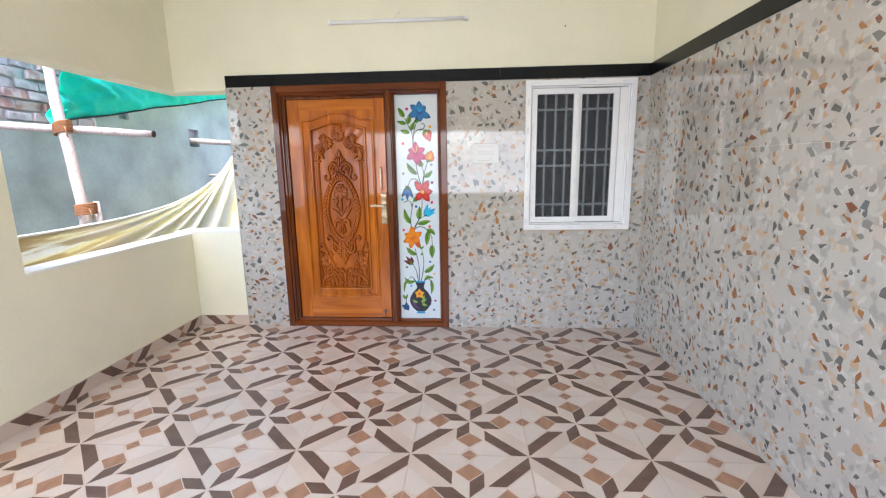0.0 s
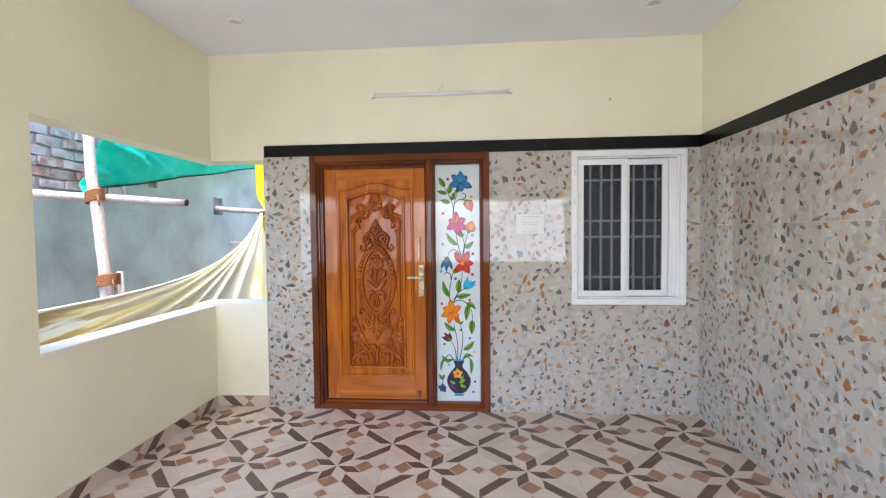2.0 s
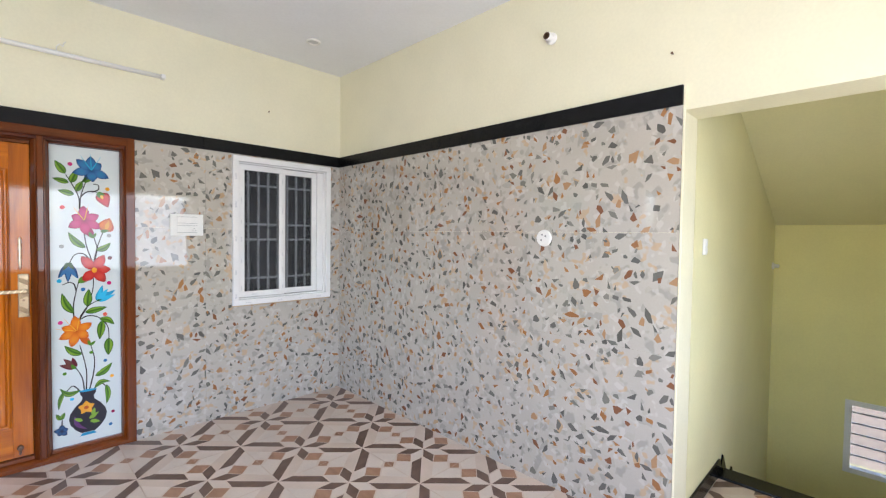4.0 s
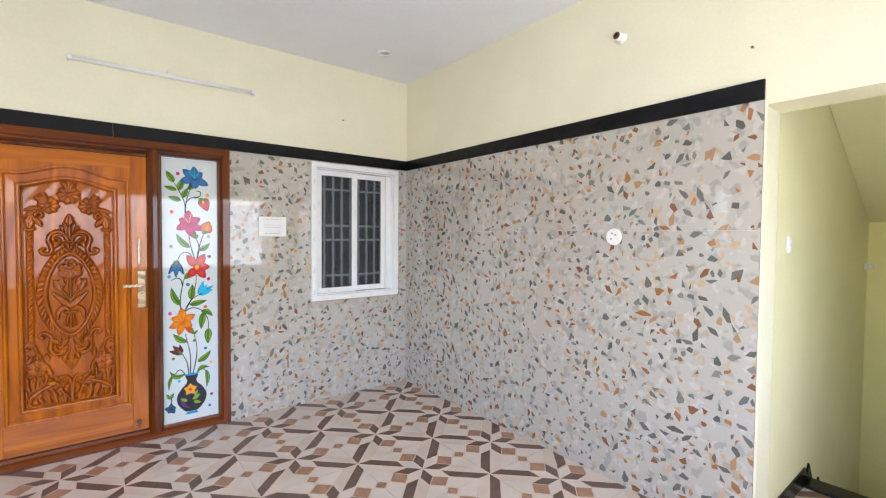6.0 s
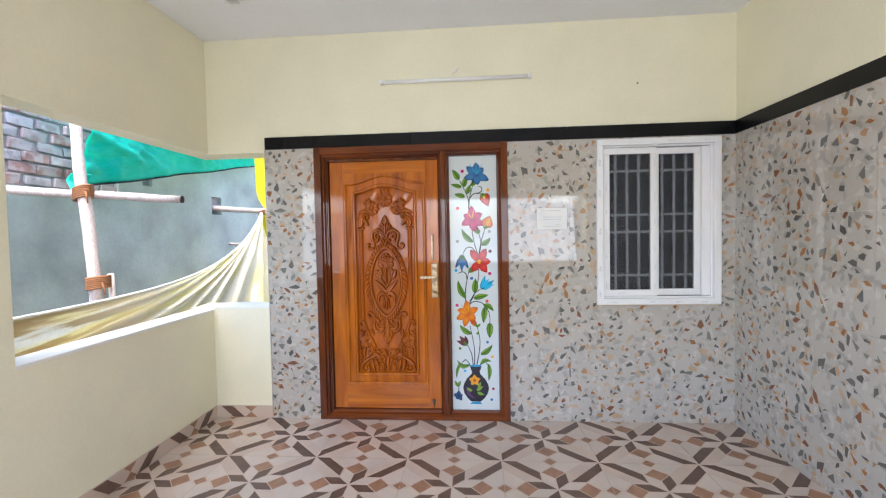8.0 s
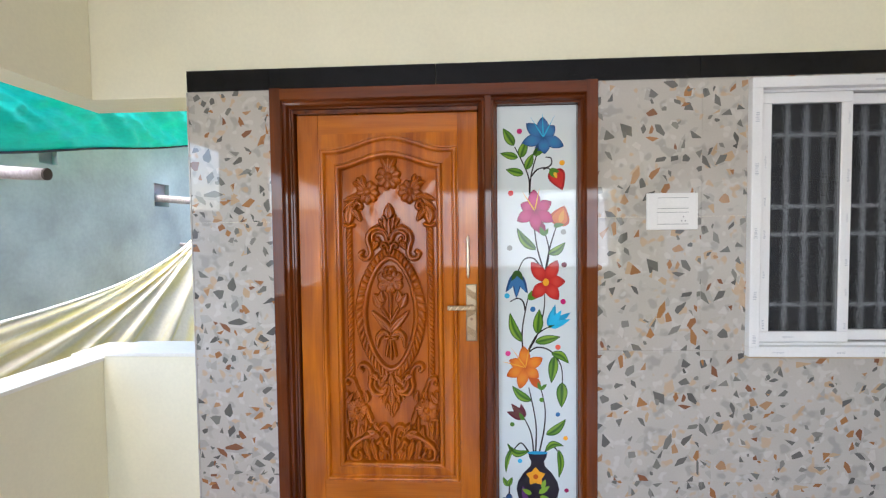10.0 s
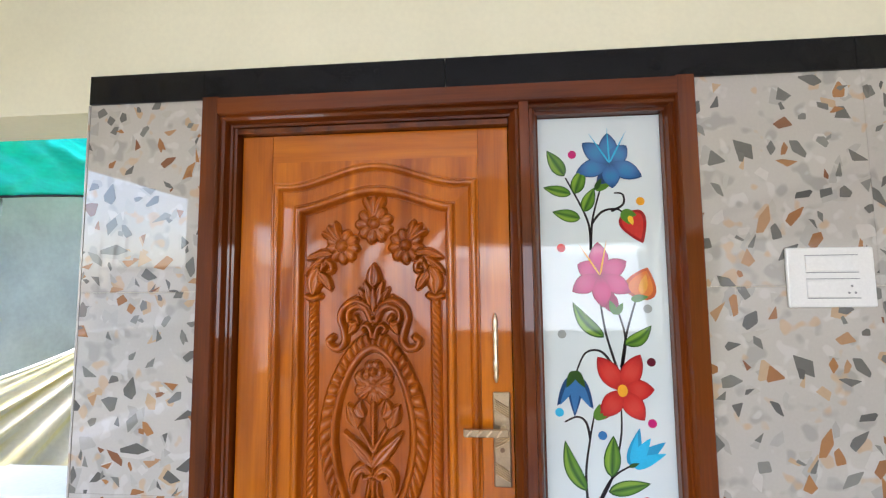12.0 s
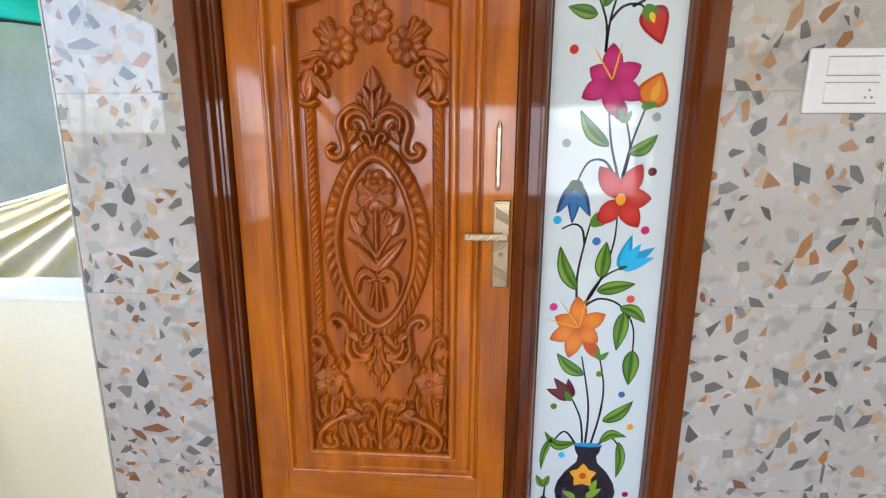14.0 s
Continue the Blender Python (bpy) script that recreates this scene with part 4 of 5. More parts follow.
# ---- painted side light ----
GX0, GX1, GZ0, GZ1, GY = -0.641, -0.280, 0.050, 2.024, YN + 0.047
side = thing("side_light", ((GX0 + GX1) / 2, GY, GZ0), "white glass side panel painted with vase of colourful flowers", "glass panel", kind="structure")
part("pane", boxes((GX0, GX1, GY, GY + 0.006, GZ0, GZ1)), GLASS_WHITE, side, "white back-painted glass")


def paint(name, colour):
    return material(name, colour, 0.05, scale=60, vary=0.12, fine=0.05)


PAINT_COLOURS = dict(
    green=(0.075, 0.20, 0.016), lime=(0.20, 0.36, 0.03), deep=(0.022, 0.075, 0.010), stem=(0.018, 0.014, 0.016), navy=(0.012, 0.055, 0.16), blue=(0.035, 0.15, 0.36), cyan=(0.03, 0.42, 0.68), aqua=(0.02, 0.27, 0.50),
    magenta=(0.50, 0.015, 0.15), pink=(0.62, 0.05, 0.24), wine=(0.28, 0.006, 0.07), red=(0.55, 0.025, 0.022), crimson=(0.30, 0.008, 0.012), coral=(0.70, 0.10, 0.06), orange=(0.72, 0.19, 0.01), amber=(0.80, 0.36, 0.02), rust=(0.50, 0.085, 0.006),
    brown=(0.13, 0.035, 0.03), maroon=(0.11, 0.008, 0.02), black=(0.014, 0.012, 0.022), violet=(0.10, 0.03, 0.13), yellow=(0.80, 0.48, 0.03), grey=(0.30, 0.32, 0.30))
PAINT = {k: paint("glass_paint_" + k, c) for k, c in PAINT_COLOURS.items()}
LAYER = [0]


def lay(bm, pts, lift):
    polygon(bm, [(x, GY - lift, z) for x, z in pts])


def outline(cx, cz, length, width, angle, shape=0.75, n=14, bend=0.0, blunt=0.85):
    """A petal or leaf from its root outwards, pointed at its end."""
    out = []
    c, s = math.cos(radians(angle)), math.sin(radians(angle))
    for side_sign in (1, -1):
        for i in range(n + 1):
            a = i / n if side_sign == 1 else 1 - i / n
            if side_sign == -1 and i in (0, n):
                continue
            w = width * math.sin(math.pi * a ** shape) ** blunt * side_sign
            x, y = length * a, w + bend * math.sin(math.pi * a)
            out.append((cx + x * c - y * s, cz + x * s + y * c))
    return out


def motif(name, layers, label=""):
    """One painted motif; layers of (paint, polygons), each a hair above the last."""
    base = part(name, *layer_mesh(layers[0], 0), side, label)
    for i, row in enumerate(layers[1:], 1):
        part("tone", *layer_mesh(row, i), base)


def layer_mesh(row, i):
    bm = bmesh.new()
    LAYER[0] = (LAYER[0] + 1) % 7
    for k, pts in enumerate(row[1]):
        lay(bm, pts, 0.0006 + 0.0007 * i + 0.00008 * (k % 5) + 0.00004 * LAYER[0])
    return bm, PAINT[row[0]]


def paint_blend(name, colours):
    """Glass paint that runs through the colours along the attribute "tone"."""
    m = paint("glass_paint_" + name, (0.5, 0.5, 0.5))
    n, l = m.node_tree.nodes, m.node_tree.links
    at = n.new("ShaderNodeAttribute")
    at.attribute_name = "tone"
    ramp = n.new("ShaderNodeValToRGB")
    e = ramp.color_ramp.elements
    while len(e) < len(colours):
        e.new(0.5)
    for i, c in enumerate(colours):
        e[i].position, e[i].color = i / (len(colours) - 1), (*c, 1)
    l.new(at.outputs["Fac"], ramp.inputs["Fac"])
    l.new(ramp.outputs[0], n["Principled BSDF"].inputs["Base Color"])
    return m


@lru_cache(None)
def blend(*names):
    return paint_blend("_".join(names), [PAINT_COLOURS[k] for k in names])


def brushed(name, shapes, mat, lift, tone, parent, label=""):
    """Petals or leaves with brushed tones: tone(side, along) with side -1, 0 or 1."""
    bm = bmesh.new()
    store = bm.verts.layers.float.new("tone")
    for k, pts in enumerate(shapes):
        n = len(pts) // 2
        rows = []
        for i in range(n + 1):
            a, b = pts[i], pts[-i] if 0 < i < n else pts[i]
            row = []
            for side_at in (-1, -0.5, 0, 0.5, 1):
                f = (side_at + 1) / 2
                v = bm.verts.new((a[0] + (b[0] - a[0]) * f, GY - lift - 0.00009 * k, a[1] + (b[1] - a[1]) * f))
                v[store] = min(max(tone(side_at, i / n), 0.0), 1.0)
                row.append(v)
            rows.append(row)
        for p, q in zip(rows, rows[1:]):
            for c in range(4):
                bm.faces.new((p[c], p[c + 1], q[c + 1], q[c]))
    return part(name, bm, mat, parent, label)


def leaf(x, z, length, width, angle, bend=0.0):
    """Root at (x, z)."""
    bm = bmesh.new()
    lay(bm, outline(x, z, length, width, angle, 0.75, bend=bend), 0.0006)
    base = part("painted_leaf", bm, PAINT["deep"], side)
    brushed("tone", [outline(*inset(x, z, angle, length * 0.04), length * 0.91, width * 0.86, angle, 0.75, bend=bend * 0.95)], blend("deep", "green", "lime"), 0.0012,
            lambda w, a: (0.78 if w < 0 else 0.42) + 0.30 * math.sin(math.pi * a) - 0.62 * (abs(w) < 0.25) - 0.25 * (abs(w) > 0.9), base)


def inset(x, z, angle, d):
    return x + d * math.cos(radians(angle)), z + d * math.sin(radians(angle))


def stem(pts, w=0.0035):
    c = curve_through(pts, 10)
    bm = bmesh.new()
    left, right = [], []
    for i, p in enumerate(c):
        d = c[min(i + 1, len(c) - 1)] - c[max(i - 1, 0)]
        d = d / (np.hypot(*d) + 1e-9)
        ww = w * (1.15 - 0.5 * i / len(c))
        left.append(bm.verts.new((p[0] - d[1] * ww, GY - 0.0005, p[1] + d[0] * ww)))
        right.append(bm.verts.new((p[0] + d[1] * ww, GY - 0.0005, p[1] - d[0] * ww)))
    for i in range(len(c) - 1):
        bm.faces.new((left[i], left[i + 1], right[i + 1], right[i]))
    part("painted_stem", bm, PAINT["stem"], side)


def dot(x, z, colour, r=0.0125):
    bm = bmesh.new()
    lay(bm, [(x + r * math.cos(a), z + r * math.sin(a)) for a in np.linspace(0, 2 * math.pi, 24, endpoint=False)], 0.0006)
    part("painted_dot", bm, PAINT[colour], side)


def flower(x, z, r, angles, dark, mid, light, width=0.42, stamens=None, heart=None, spread=1.0):
    width *= 0.86
    long = [r * (0.98 + 0.16 * math.sin(a * 0.9 + x * 40)) for a in angles]
    root = [outline(x, z, q, r * width, a, 0.95, blunt=0.78) for a, q in zip(angles, long)]
    tone = [outline(*inset(x, z, a, r * 0.02), q * 0.94, r * width * 0.90, a, 0.95, blunt=0.78) for a, q in zip(angles, long)]
    base = part("painted_flower", *layer_mesh((dark, root), 0), side)
    brushed("petal_tone", tone, blend(dark, mid, light), 0.0016, lambda w, a: 0.10 + 0.72 * math.sin(math.pi * min(1, a * 0.95)) * (1 - 0.55 * abs(w)) - 0.35 * max(0, a - 0.75) - 0.16 * (abs(w) < 0.25), base)
    rows = []
    if heart:
        rows.append((heart, [[(x + r * 0.14 * math.cos(t), z + r * 0.17 * math.sin(t)) for t in np.linspace(0, 6.283, 16, endpoint=False)]]))
    if stamens:
        rows.append((stamens[0], [outline(x, z, r * 1.25, r * 0.030, a, 0.5) for a in stamens[1]]))
    for i, row in enumerate(rows, 3):
        part("tone", *layer_mesh(row, i), base)


# stems first, from the vase upwards
for pts in ([(-0.47, 0.40), (-0.468, 0.55), (-0.50, 0.72)], [(-0.455, 0.40), (-0.43, 0.52), (-0.425, 0.62), (-0.445, 0.72)], [(-0.478, 0.40), (-0.49, 0.50), (-0.525, 0.58)],
            [(-0.525, 0.86), (-0.53, 0.98), (-0.515, 1.08), (-0.50, 1.15)], [(-0.515, 0.87), (-0.46, 0.97), (-0.43, 1.08), (-0.425, 1.16)], [(-0.51, 0.88), (-0.46, 0.97), (-0.40, 1.01)],
            [(-0.515, 0.875), (-0.46, 0.91), (-0.395, 0.89), (-0.35, 0.82), (-0.345, 0.72)], [(-0.515, 1.08), (-0.525, 1.125), (-0.55, 1.14), (-0.585, 1.125)],
            [(-0.43, 1.27), (-0.46, 1.38), (-0.475, 1.50)], [(-0.42, 1.27), (-0.405, 1.36), (-0.425, 1.45)], [(-0.42, 1.28), (-0.40, 1.38), (-0.365, 1.49)], [(-0.44, 1.28), (-0.475, 1.325), (-0.52, 1.32), (-0.55, 1.26)],
            [(-0.493, 1.62), (-0.50, 1.71), (-0.56, 1.84)], [(-0.493, 1.62), (-0.485, 1.71), (-0.46, 1.80)], [(-0.487, 1.70), (-0.455, 1.735), (-0.41, 1.74), (-0.38, 1.71)], [(-0.43, 1.735), (-0.395, 1.755), (-0.395, 1.785), (-0.42, 1.79)],
            [(-0.50, 0.41), (-0.54, 0.455), (-0.585, 0.40)], [(-0.43, 0.41), (-0.39, 0.44), (-0.355, 0.40)], [(-0.595, 0.20), (-0.592, 0.26)]):
    stem(pts)
for row in ((-0.563, 1.845, 0.095, 0.022, 122), (-0.535, 1.79, 0.085, 0.021, 70), (-0.545, 1.79, 0.085, 0.017, 165), (-0.51, 1.735, 0.080, 0.019, 65), (-0.52, 1.715, 0.085, 0.019, 165),
            (-0.465, 1.365, 0.135, 0.021, 130, 0.012), (-0.408, 1.345, 0.095, 0.020, 35, -0.01), (-0.53, 0.935, 0.150, 0.022, 112, 0.012), (-0.46, 0.975, 0.115, 0.024, 85), (-0.47, 0.935, 0.120, 0.021, 12),
            (-0.395, 0.885, 0.095, 0.020, -32, 0.012), (-0.38, 0.87, 0.13, 0.023, -97), (-0.345, 0.745, 0.12, 0.026, -92), (-0.49, 0.655, 0.115, 0.021, 140, 0.01), (-0.42, 0.495, 0.120, 0.021, 40, -0.01),
            (-0.50, 0.415, 0.11, 0.018, 160, 0.03), (-0.575, 0.435, 0.13, 0.012, -105, -0.01), (-0.425, 0.42, 0.09, 0.017, 15, 0.02), (-0.362, 0.425, 0.135, 0.016, -90, 0.01), (-0.60, 0.245, 0.05, 0.012, 65), (-0.602, 0.245, 0.05, 0.011, 115)):
    leaf(*row)
flower(-0.430, 1.880, 0.090, (195, 140, 92, 45, 335, 275), "navy", "blue", "aqua", 0.36, ("cyan", (62, 92, 122)))
motif("painted_calyx", [("navy", [outline(-0.462, 1.80, 0.075, 0.022, 62, 0.9)]), ("green", [outline(-0.475, 1.80, 0.05, 0.010, 20, 0.8)]), ("deep", [outline(-0.475, 1.80, 0.04, 0.008, 60, 0.8)])])
motif("painted_bud", [("crimson", [outline(-0.382, 1.735, 0.105, 0.040, -68, 0.55)]), ("red", [outline(-0.380, 1.728, 0.085, 0.031, -68, 0.55)]), ("green", [outline(-0.402, 1.73, 0.045, 0.014, -10, 0.7), outline(-0.398, 1.735, 0.045, 0.013, -65, 0.7)]), ("yellow", [outline(-0.38, 1.72, 0.03, 0.008, -70, 0.7)])])
flower(-0.470, 1.545, 0.088, (92, 28, 152, 210, 330, 275), "wine", "magenta", "pink", 0.38, ("amber", (78, 122)))
motif("painted_calyx", [("wine", [outline(-0.43, 1.435, 0.085, 0.022, 112, 0.8)]), ("green", [outline(-0.43, 1.43, 0.045, 0.010, 110, 0.8), outline(-0.428, 1.43, 0.04, 0.009, 60, 0.8)])])
motif("painted_bud", [("rust", [outline(-0.368, 1.475, 0.098, 0.046, 70, 0.62)]), ("orange", [outline(-0.365, 1.483, 0.080, 0.035, 70, 0.62)]), ("amber", [outline(-0.355, 1.49, 0.06, 0.012, 75, 0.7)]), ("green", [outline(-0.385, 1.475, 0.05, 0.011, 8, 0.7)])])
flower(-0.420, 1.215, 0.102, (125, 62, 2, 305, 232), "crimson", "red", "coral", 0.34, None, "amber")
motif("painted_calyx", [("crimson", [outline(-0.49, 1.135, 0.09, 0.020, 50, 0.7)]), ("green", [outline(-0.50, 1.135, 0.045, 0.009, 20, 0.7), outline(-0.50, 1.135, 0.045, 0.009, 70, 0.7)])])
motif("painted_bud", [("navy", [outline(-0.552, 1.255, 0.105, 0.020, -62, 0.6), outline(-0.552, 1.255, 0.115, 0.020, -92, 0.6), outline(-0.552, 1.255, 0.10, 0.019, -122, 0.6)]), ("blue", [outline(-0.552, 1.245, 0.09, 0.013, -62, 0.6), outline(-0.552, 1.245, 0.095, 0.013, -92, 0.6), outline(-0.552, 1.245, 0.085, 0.012, -122, 0.6)]), ("deep", [outline(-0.552, 1.27, 0.055, 0.012, -60, 0.6), outline(-0.552, 1.27, 0.055, 0.012, -118, 0.6)])])
motif("painted_bud", [("aqua", [outline(-0.405, 1.005, 0.11, 0.019, 75, 0.6), outline(-0.405, 1.005, 0.12, 0.020, 35, 0.6)]), ("cyan", [outline(-0.40, 1.01, 0.09, 0.018, 55, 0.6), outline(-0.40, 1.005, 0.10, 0.016, 22, 0.6), outline(-0.402, 1.012, 0.09, 0.010, 78, 0.6)]), ("deep", [outline(-0.41, 1.005, 0.03, 0.006, 20, 0.6)])])
flower(-0.515, 0.815, 0.092, (95, 30, 155, 205, 255, 322), "rust", "orange", "amber", 0.34, ("amber", (80, 125, 165)))
motif("painted_calyx", [("rust", [outline(-0.445, 0.715, 0.10, 0.020, 128, 0.8)]), ("green", [outline(-0.445, 0.71, 0.04, 0.009, 110, 0.7), outline(-0.445, 0.71, 0.04, 0.009, 45, 0.7)])])
motif("painted_bud", [("maroon", [outline(-0.525, 0.575, 0.085, 0.019, 160, 0.6), outline(-0.525, 0.575, 0.09, 0.019, 130, 0.6), outline(-0.525, 0.575, 0.07, 0.016, 100, 0.6)]), ("brown", [outline(-0.53, 0.58, 0.07, 0.013, 160, 0.6), outline(-0.53, 0.58, 0.075, 0.013, 130, 0.6)]), ("green", [outline(-0.525, 0.565, 0.04, 0.010, 120, 0.7)])])
flower(-0.595, 0.170, 0.040, (90, 162, 234, 306, 18), "black", "navy", "blue", 0.45)
for x, z, c in ((-0.538, 1.910, "magenta"), (-0.345, 1.763, "amber"), (-0.579, 1.628, "red"), (-0.339, 1.447, "grey"), (-0.585, 1.375, "grey"), (-0.336, 1.295, "maroon"), (-0.599, 1.152, "cyan"), (-0.341, 1.124, "magenta"), (-0.480, 1.089, "blue"), (-0.596, 0.881, "pink"),
                (-0.365, 0.911, "coral"), (-0.441, 0.662, "green"), (-0.578, 0.544, "green"), (-0.366, 0.593, "blue"), (-0.330, 0.480, "amber"), (-0.543, 0.369, "cyan"), (-0.326, 0.230, "wine"), (-0.340, 0.144, "blue")):
    dot(x, z, c, 0.0105 if z < 0.7 else 0.0125)
vase = [(0.033, 0.405), (0.045, 0.412), (0.040, 0.385), (0.030, 0.368), (0.034, 0.345), (0.068, 0.310), (0.092, 0.270), (0.100, 0.235), (0.092, 0.195), (0.066, 0.155), (0.036, 0.128)]
body = [(-0.460 + r, z) for r, z in vase] + [(-0.460 - r, z) for r, z in reversed(vase)]
foot = [(-0.460 - 0.030, 0.127), (-0.460 + 0.030, 0.127), (-0.460 + 0.046, 0.108), (-0.460 - 0.046, 0.108)]
motif("painted_vase", [("black", [body]), ("aqua", [foot]), ("violet", [outline(-0.53, 0.25, 0.12, 0.012, -58, 0.8, bend=-0.02)])], "black vase with a flower")
motif("painted_vase_rim", [("aqua", [[(-0.460 + 0.048 * math.cos(a), 0.409 + 0.008 * math.sin(a)) for a in np.linspace(0, 6.283, 20, endpoint=False)]])])
LIFT = 0.0024
b = bmesh.new()
for a in (0, 72, 144, 216, 288):
    lay(b, outline(-0.470, 0.295, 0.046, 0.022, a + 18, 0.5), LIFT + a * 1e-6)
part("painted_vase_flower", b, PAINT["amber"], side)
b = bmesh.new()
lay(b, [(-0.470 + 0.012 * math.cos(a), 0.295 + 0.012 * math.sin(a)) for a in np.linspace(0, 6.283, 14, endpoint=False)], LIFT + 0.0006)
part("painted_vase_flower_heart", b, PAINT["rust"], side)
b = bmesh.new()
for i, row in enumerate(((-0.455, 0.215, 0.06, 0.013, 35), (-0.45, 0.20, 0.055, 0.012, -20), (-0.44, 0.24, 0.045, 0.011, 70), (-0.49, 0.21, 0.05, 0.011, 150))):
    lay(b, outline(*row), LIFT + i * 5e-5)
part("painted_vase_leaf", b, PAINT["lime"], side)

# ---- yard outside ----
structure("ground", slab(lambda u, v, w: (u, v, GROUND - w), -400, 400, -400, 400, 0.3), SOIL, "dry bare soil around the house", "ground")
WX = -4.15
HOLES = [(6.36, 6.60, 1.77, 2.02), (5.08, 5.24, 2.04, 2.16)]
yard = structure("yard_wall", slab(lambda u, v, w: (WX - w, u, v), 3.05, 10.4, GROUND, 1.90, 0.22, [HOLES[0]]), CEMENT, "grey cement plastered boundary wall with bricks above", "wall")
structure("yard_wall_core", boxes((WX - 0.24, WX - 0.05, 3.05, 10.4, 1.902, 2.72), (WX - 0.34, WX - 0.23, 6.3, 6.7, 1.7, 2.1)), MORTAR, "grey mortar bed of the brick wall", "wall")
structure("yard_wall_upper", slab(lambda u, v, w: (WX - w, u, v), 4.75, 10.4, 1.9001, 2.72, 0.048, [HOLES[0], HOLES[1]]), CEMENT, "grey cement plaster on the upper wall", "wall")
structure("yard_wall_low", boxes((WX - 0.2, WX, -14, 3.04, GROUND, 1.15)), CEMENT, "low grey boundary wall", "wall")
structure("yard_wall_end", boxes((WX, 2.5, 10.4, 10.6, GROUND, 2.9)), CEMENT, "grey plastered wall closing the yard", "wall")


def pole(name, pts, radii, label):
    bm = bmesh.new()
    fine = []
    c = [Vector(p) for p in pts]
    n = 22
    rr = []
    for i in range(n + 1):
        s = i / n * (len(c) - 1)
        k = min(int(s), len(c) - 2)
        p = c[k].lerp(c[k + 1], s - k)
        fine.append(p + Vector((noise.noise(p * 2.1), noise.noise(p * 2.1 + Vector((9, 0, 0))), noise.noise(p * 2.1 + Vector((0, 9, 0))))) * 0.012)
        rr.append((radii[0] + (radii[1] - radii[0]) * i / n) * (1 + 0.16 * noise.noise(p * 7)))
    tube(bm, fine, rr, 12)
    return tagged(mesh_ob(name, bm, POLE, None, True), label, "pole")


def lashing(at, r, turns, tilt):
    """Rope wound round a crossing, with a loose tail."""
    t = thing("rope_lashing", at, "brown rope lashing round the poles", "rope", "rope lashings")
    for k in range(turns):
        bm = bmesh.new()
        pts = []
        for i in range(17):
            a = 2 * math.pi * i / 16
            pts.append((at[0] + r * 1.2 * math.cos(a), at[1] + r * 1.15 * math.sin(a), at[2] + (k - turns / 2) * 0.013 + tilt * math.cos(a)))
        tube(bm, pts, 0.008, 6)
        part("strand", bm, ROPE, t, smooth=True)
    bm = bmesh.new()
    tube(bm, [(at[0] + r, at[1] - r * 0.7, at[2]), (at[0] + r * 1.5, at[1] - r * 1.1, at[2] - 0.03), (at[0] + r * 1.6, at[1] - r, at[2] - 0.09)], 0.006, 6)
    part("tail", bm, ROPE, t, smooth=True)


pole("upright_pole", [(-3.10, 3.36, GROUND), (-3.262, 3.466, 1.136), (-3.425, 3.565, 1.82), (-3.578, 3.668, 2.75)], (0.050, 0.036), "pale peeled wooden scaffold pole standing in the yard")
cross = pole("cross_pole", [(-4.14, 3.40, 1.85), (-3.42, 3.62, 1.79), (-2.74, 3.72, 1.745)], (0.034, 0.029), "pale peeled wooden pole lashed across the upright")
cut = bmesh.new()
tube(cut, [(-2.745, 3.7193, 1.7454), (-2.736, 3.7206, 1.7447)], 0.029, 12)
mesh_ob("cut_end", cut, CUT_END, cross)
pole("short_pole", [(-3.06, 3.45, GROUND), (-3.170, 3.50, 1.185)], (0.028, 0.022), "short grey wooden pole beside the upright")
pole("wall_pole", [(-4.34, 6.47, 1.87), (-3.43, 6.40, 1.80), (-2.0, 6.30, 1.735)], (0.040, 0.034), "grey weathered wooden pole fixed in the wall")
pole("stub_pole", [(-4.30, 6.80, 1.345), (-3.85, 6.72, 1.33)], (0.022, 0.02), "thin wooden stub fixed in the wall")
lashing((-3.42, 3.565, 1.805), 0.052, 7, 0.02)
lashing((-3.235, 3.468, 1.13), 0.066, 7, 0.01)
lashing((-3.42, 6.40, 1.79), 0.045, 4, 0.015)

# ---- sheets ----
def sheet(name, nu, nv, place, mats, label, category):
    bm = bmesh.new()
    g = [[bm.verts.new(place(i / nu, j / nv)) for i in range(nu + 1)] for j in range(nv + 1)]
    for j in range(nv):
        for i in range(nu):
            bm.faces.new((g[j][i], g[j][i + 1], g[j + 1][i + 1], g[j + 1][i]))
    ob = mesh_ob(name, bm, mats, None, True)
    thick = ob.modifiers.new("thickness", "SOLIDIFY")
    thick.thickness = 0.003
    return tagged(ob, label, category)


def green_place(s, v):
    y = 3.95 + 4.67 * s
    low = 1.915 + 0.21 * (y - 4.02) + 0.006 * math.sin(5.1 * y)
    z = low + (3.1 - low) * v
    n = noise.noise((y * 2.2, z * 3.5, 1.0))
    x = -3.80 + (0.03 + 0.10 * v) * n + 0.035 * math.sin(16 * z + 3.5 * y) * min(1, 3 * v) + 0.034 * noise.noise((y * 7 + z * 5, z * 13 - y * 4, 2.0)) + 0.25 * v * (1 - v) + 0.015 * math.sin(46 * z + 17 * y + 5 * noise.noise((y * 2, z * 2, 8.0))) * min(1, 4 * v)
    return (x, y, z)


green = sheet("green_tarpaulin", 130, 40, green_place, GREEN, "wrinkled green tarpaulin hung above the yard", "tarpaulin")
hem = bmesh.new()
tube(hem, [Vector(green_place(s / 60, 0)) + Vector((0.004, 0, -0.004)) for s in range(61)], 0.009, 6)
hem_ob = tagged(mesh_ob("hem", hem, BLACK, green, True), "dark hem rope")


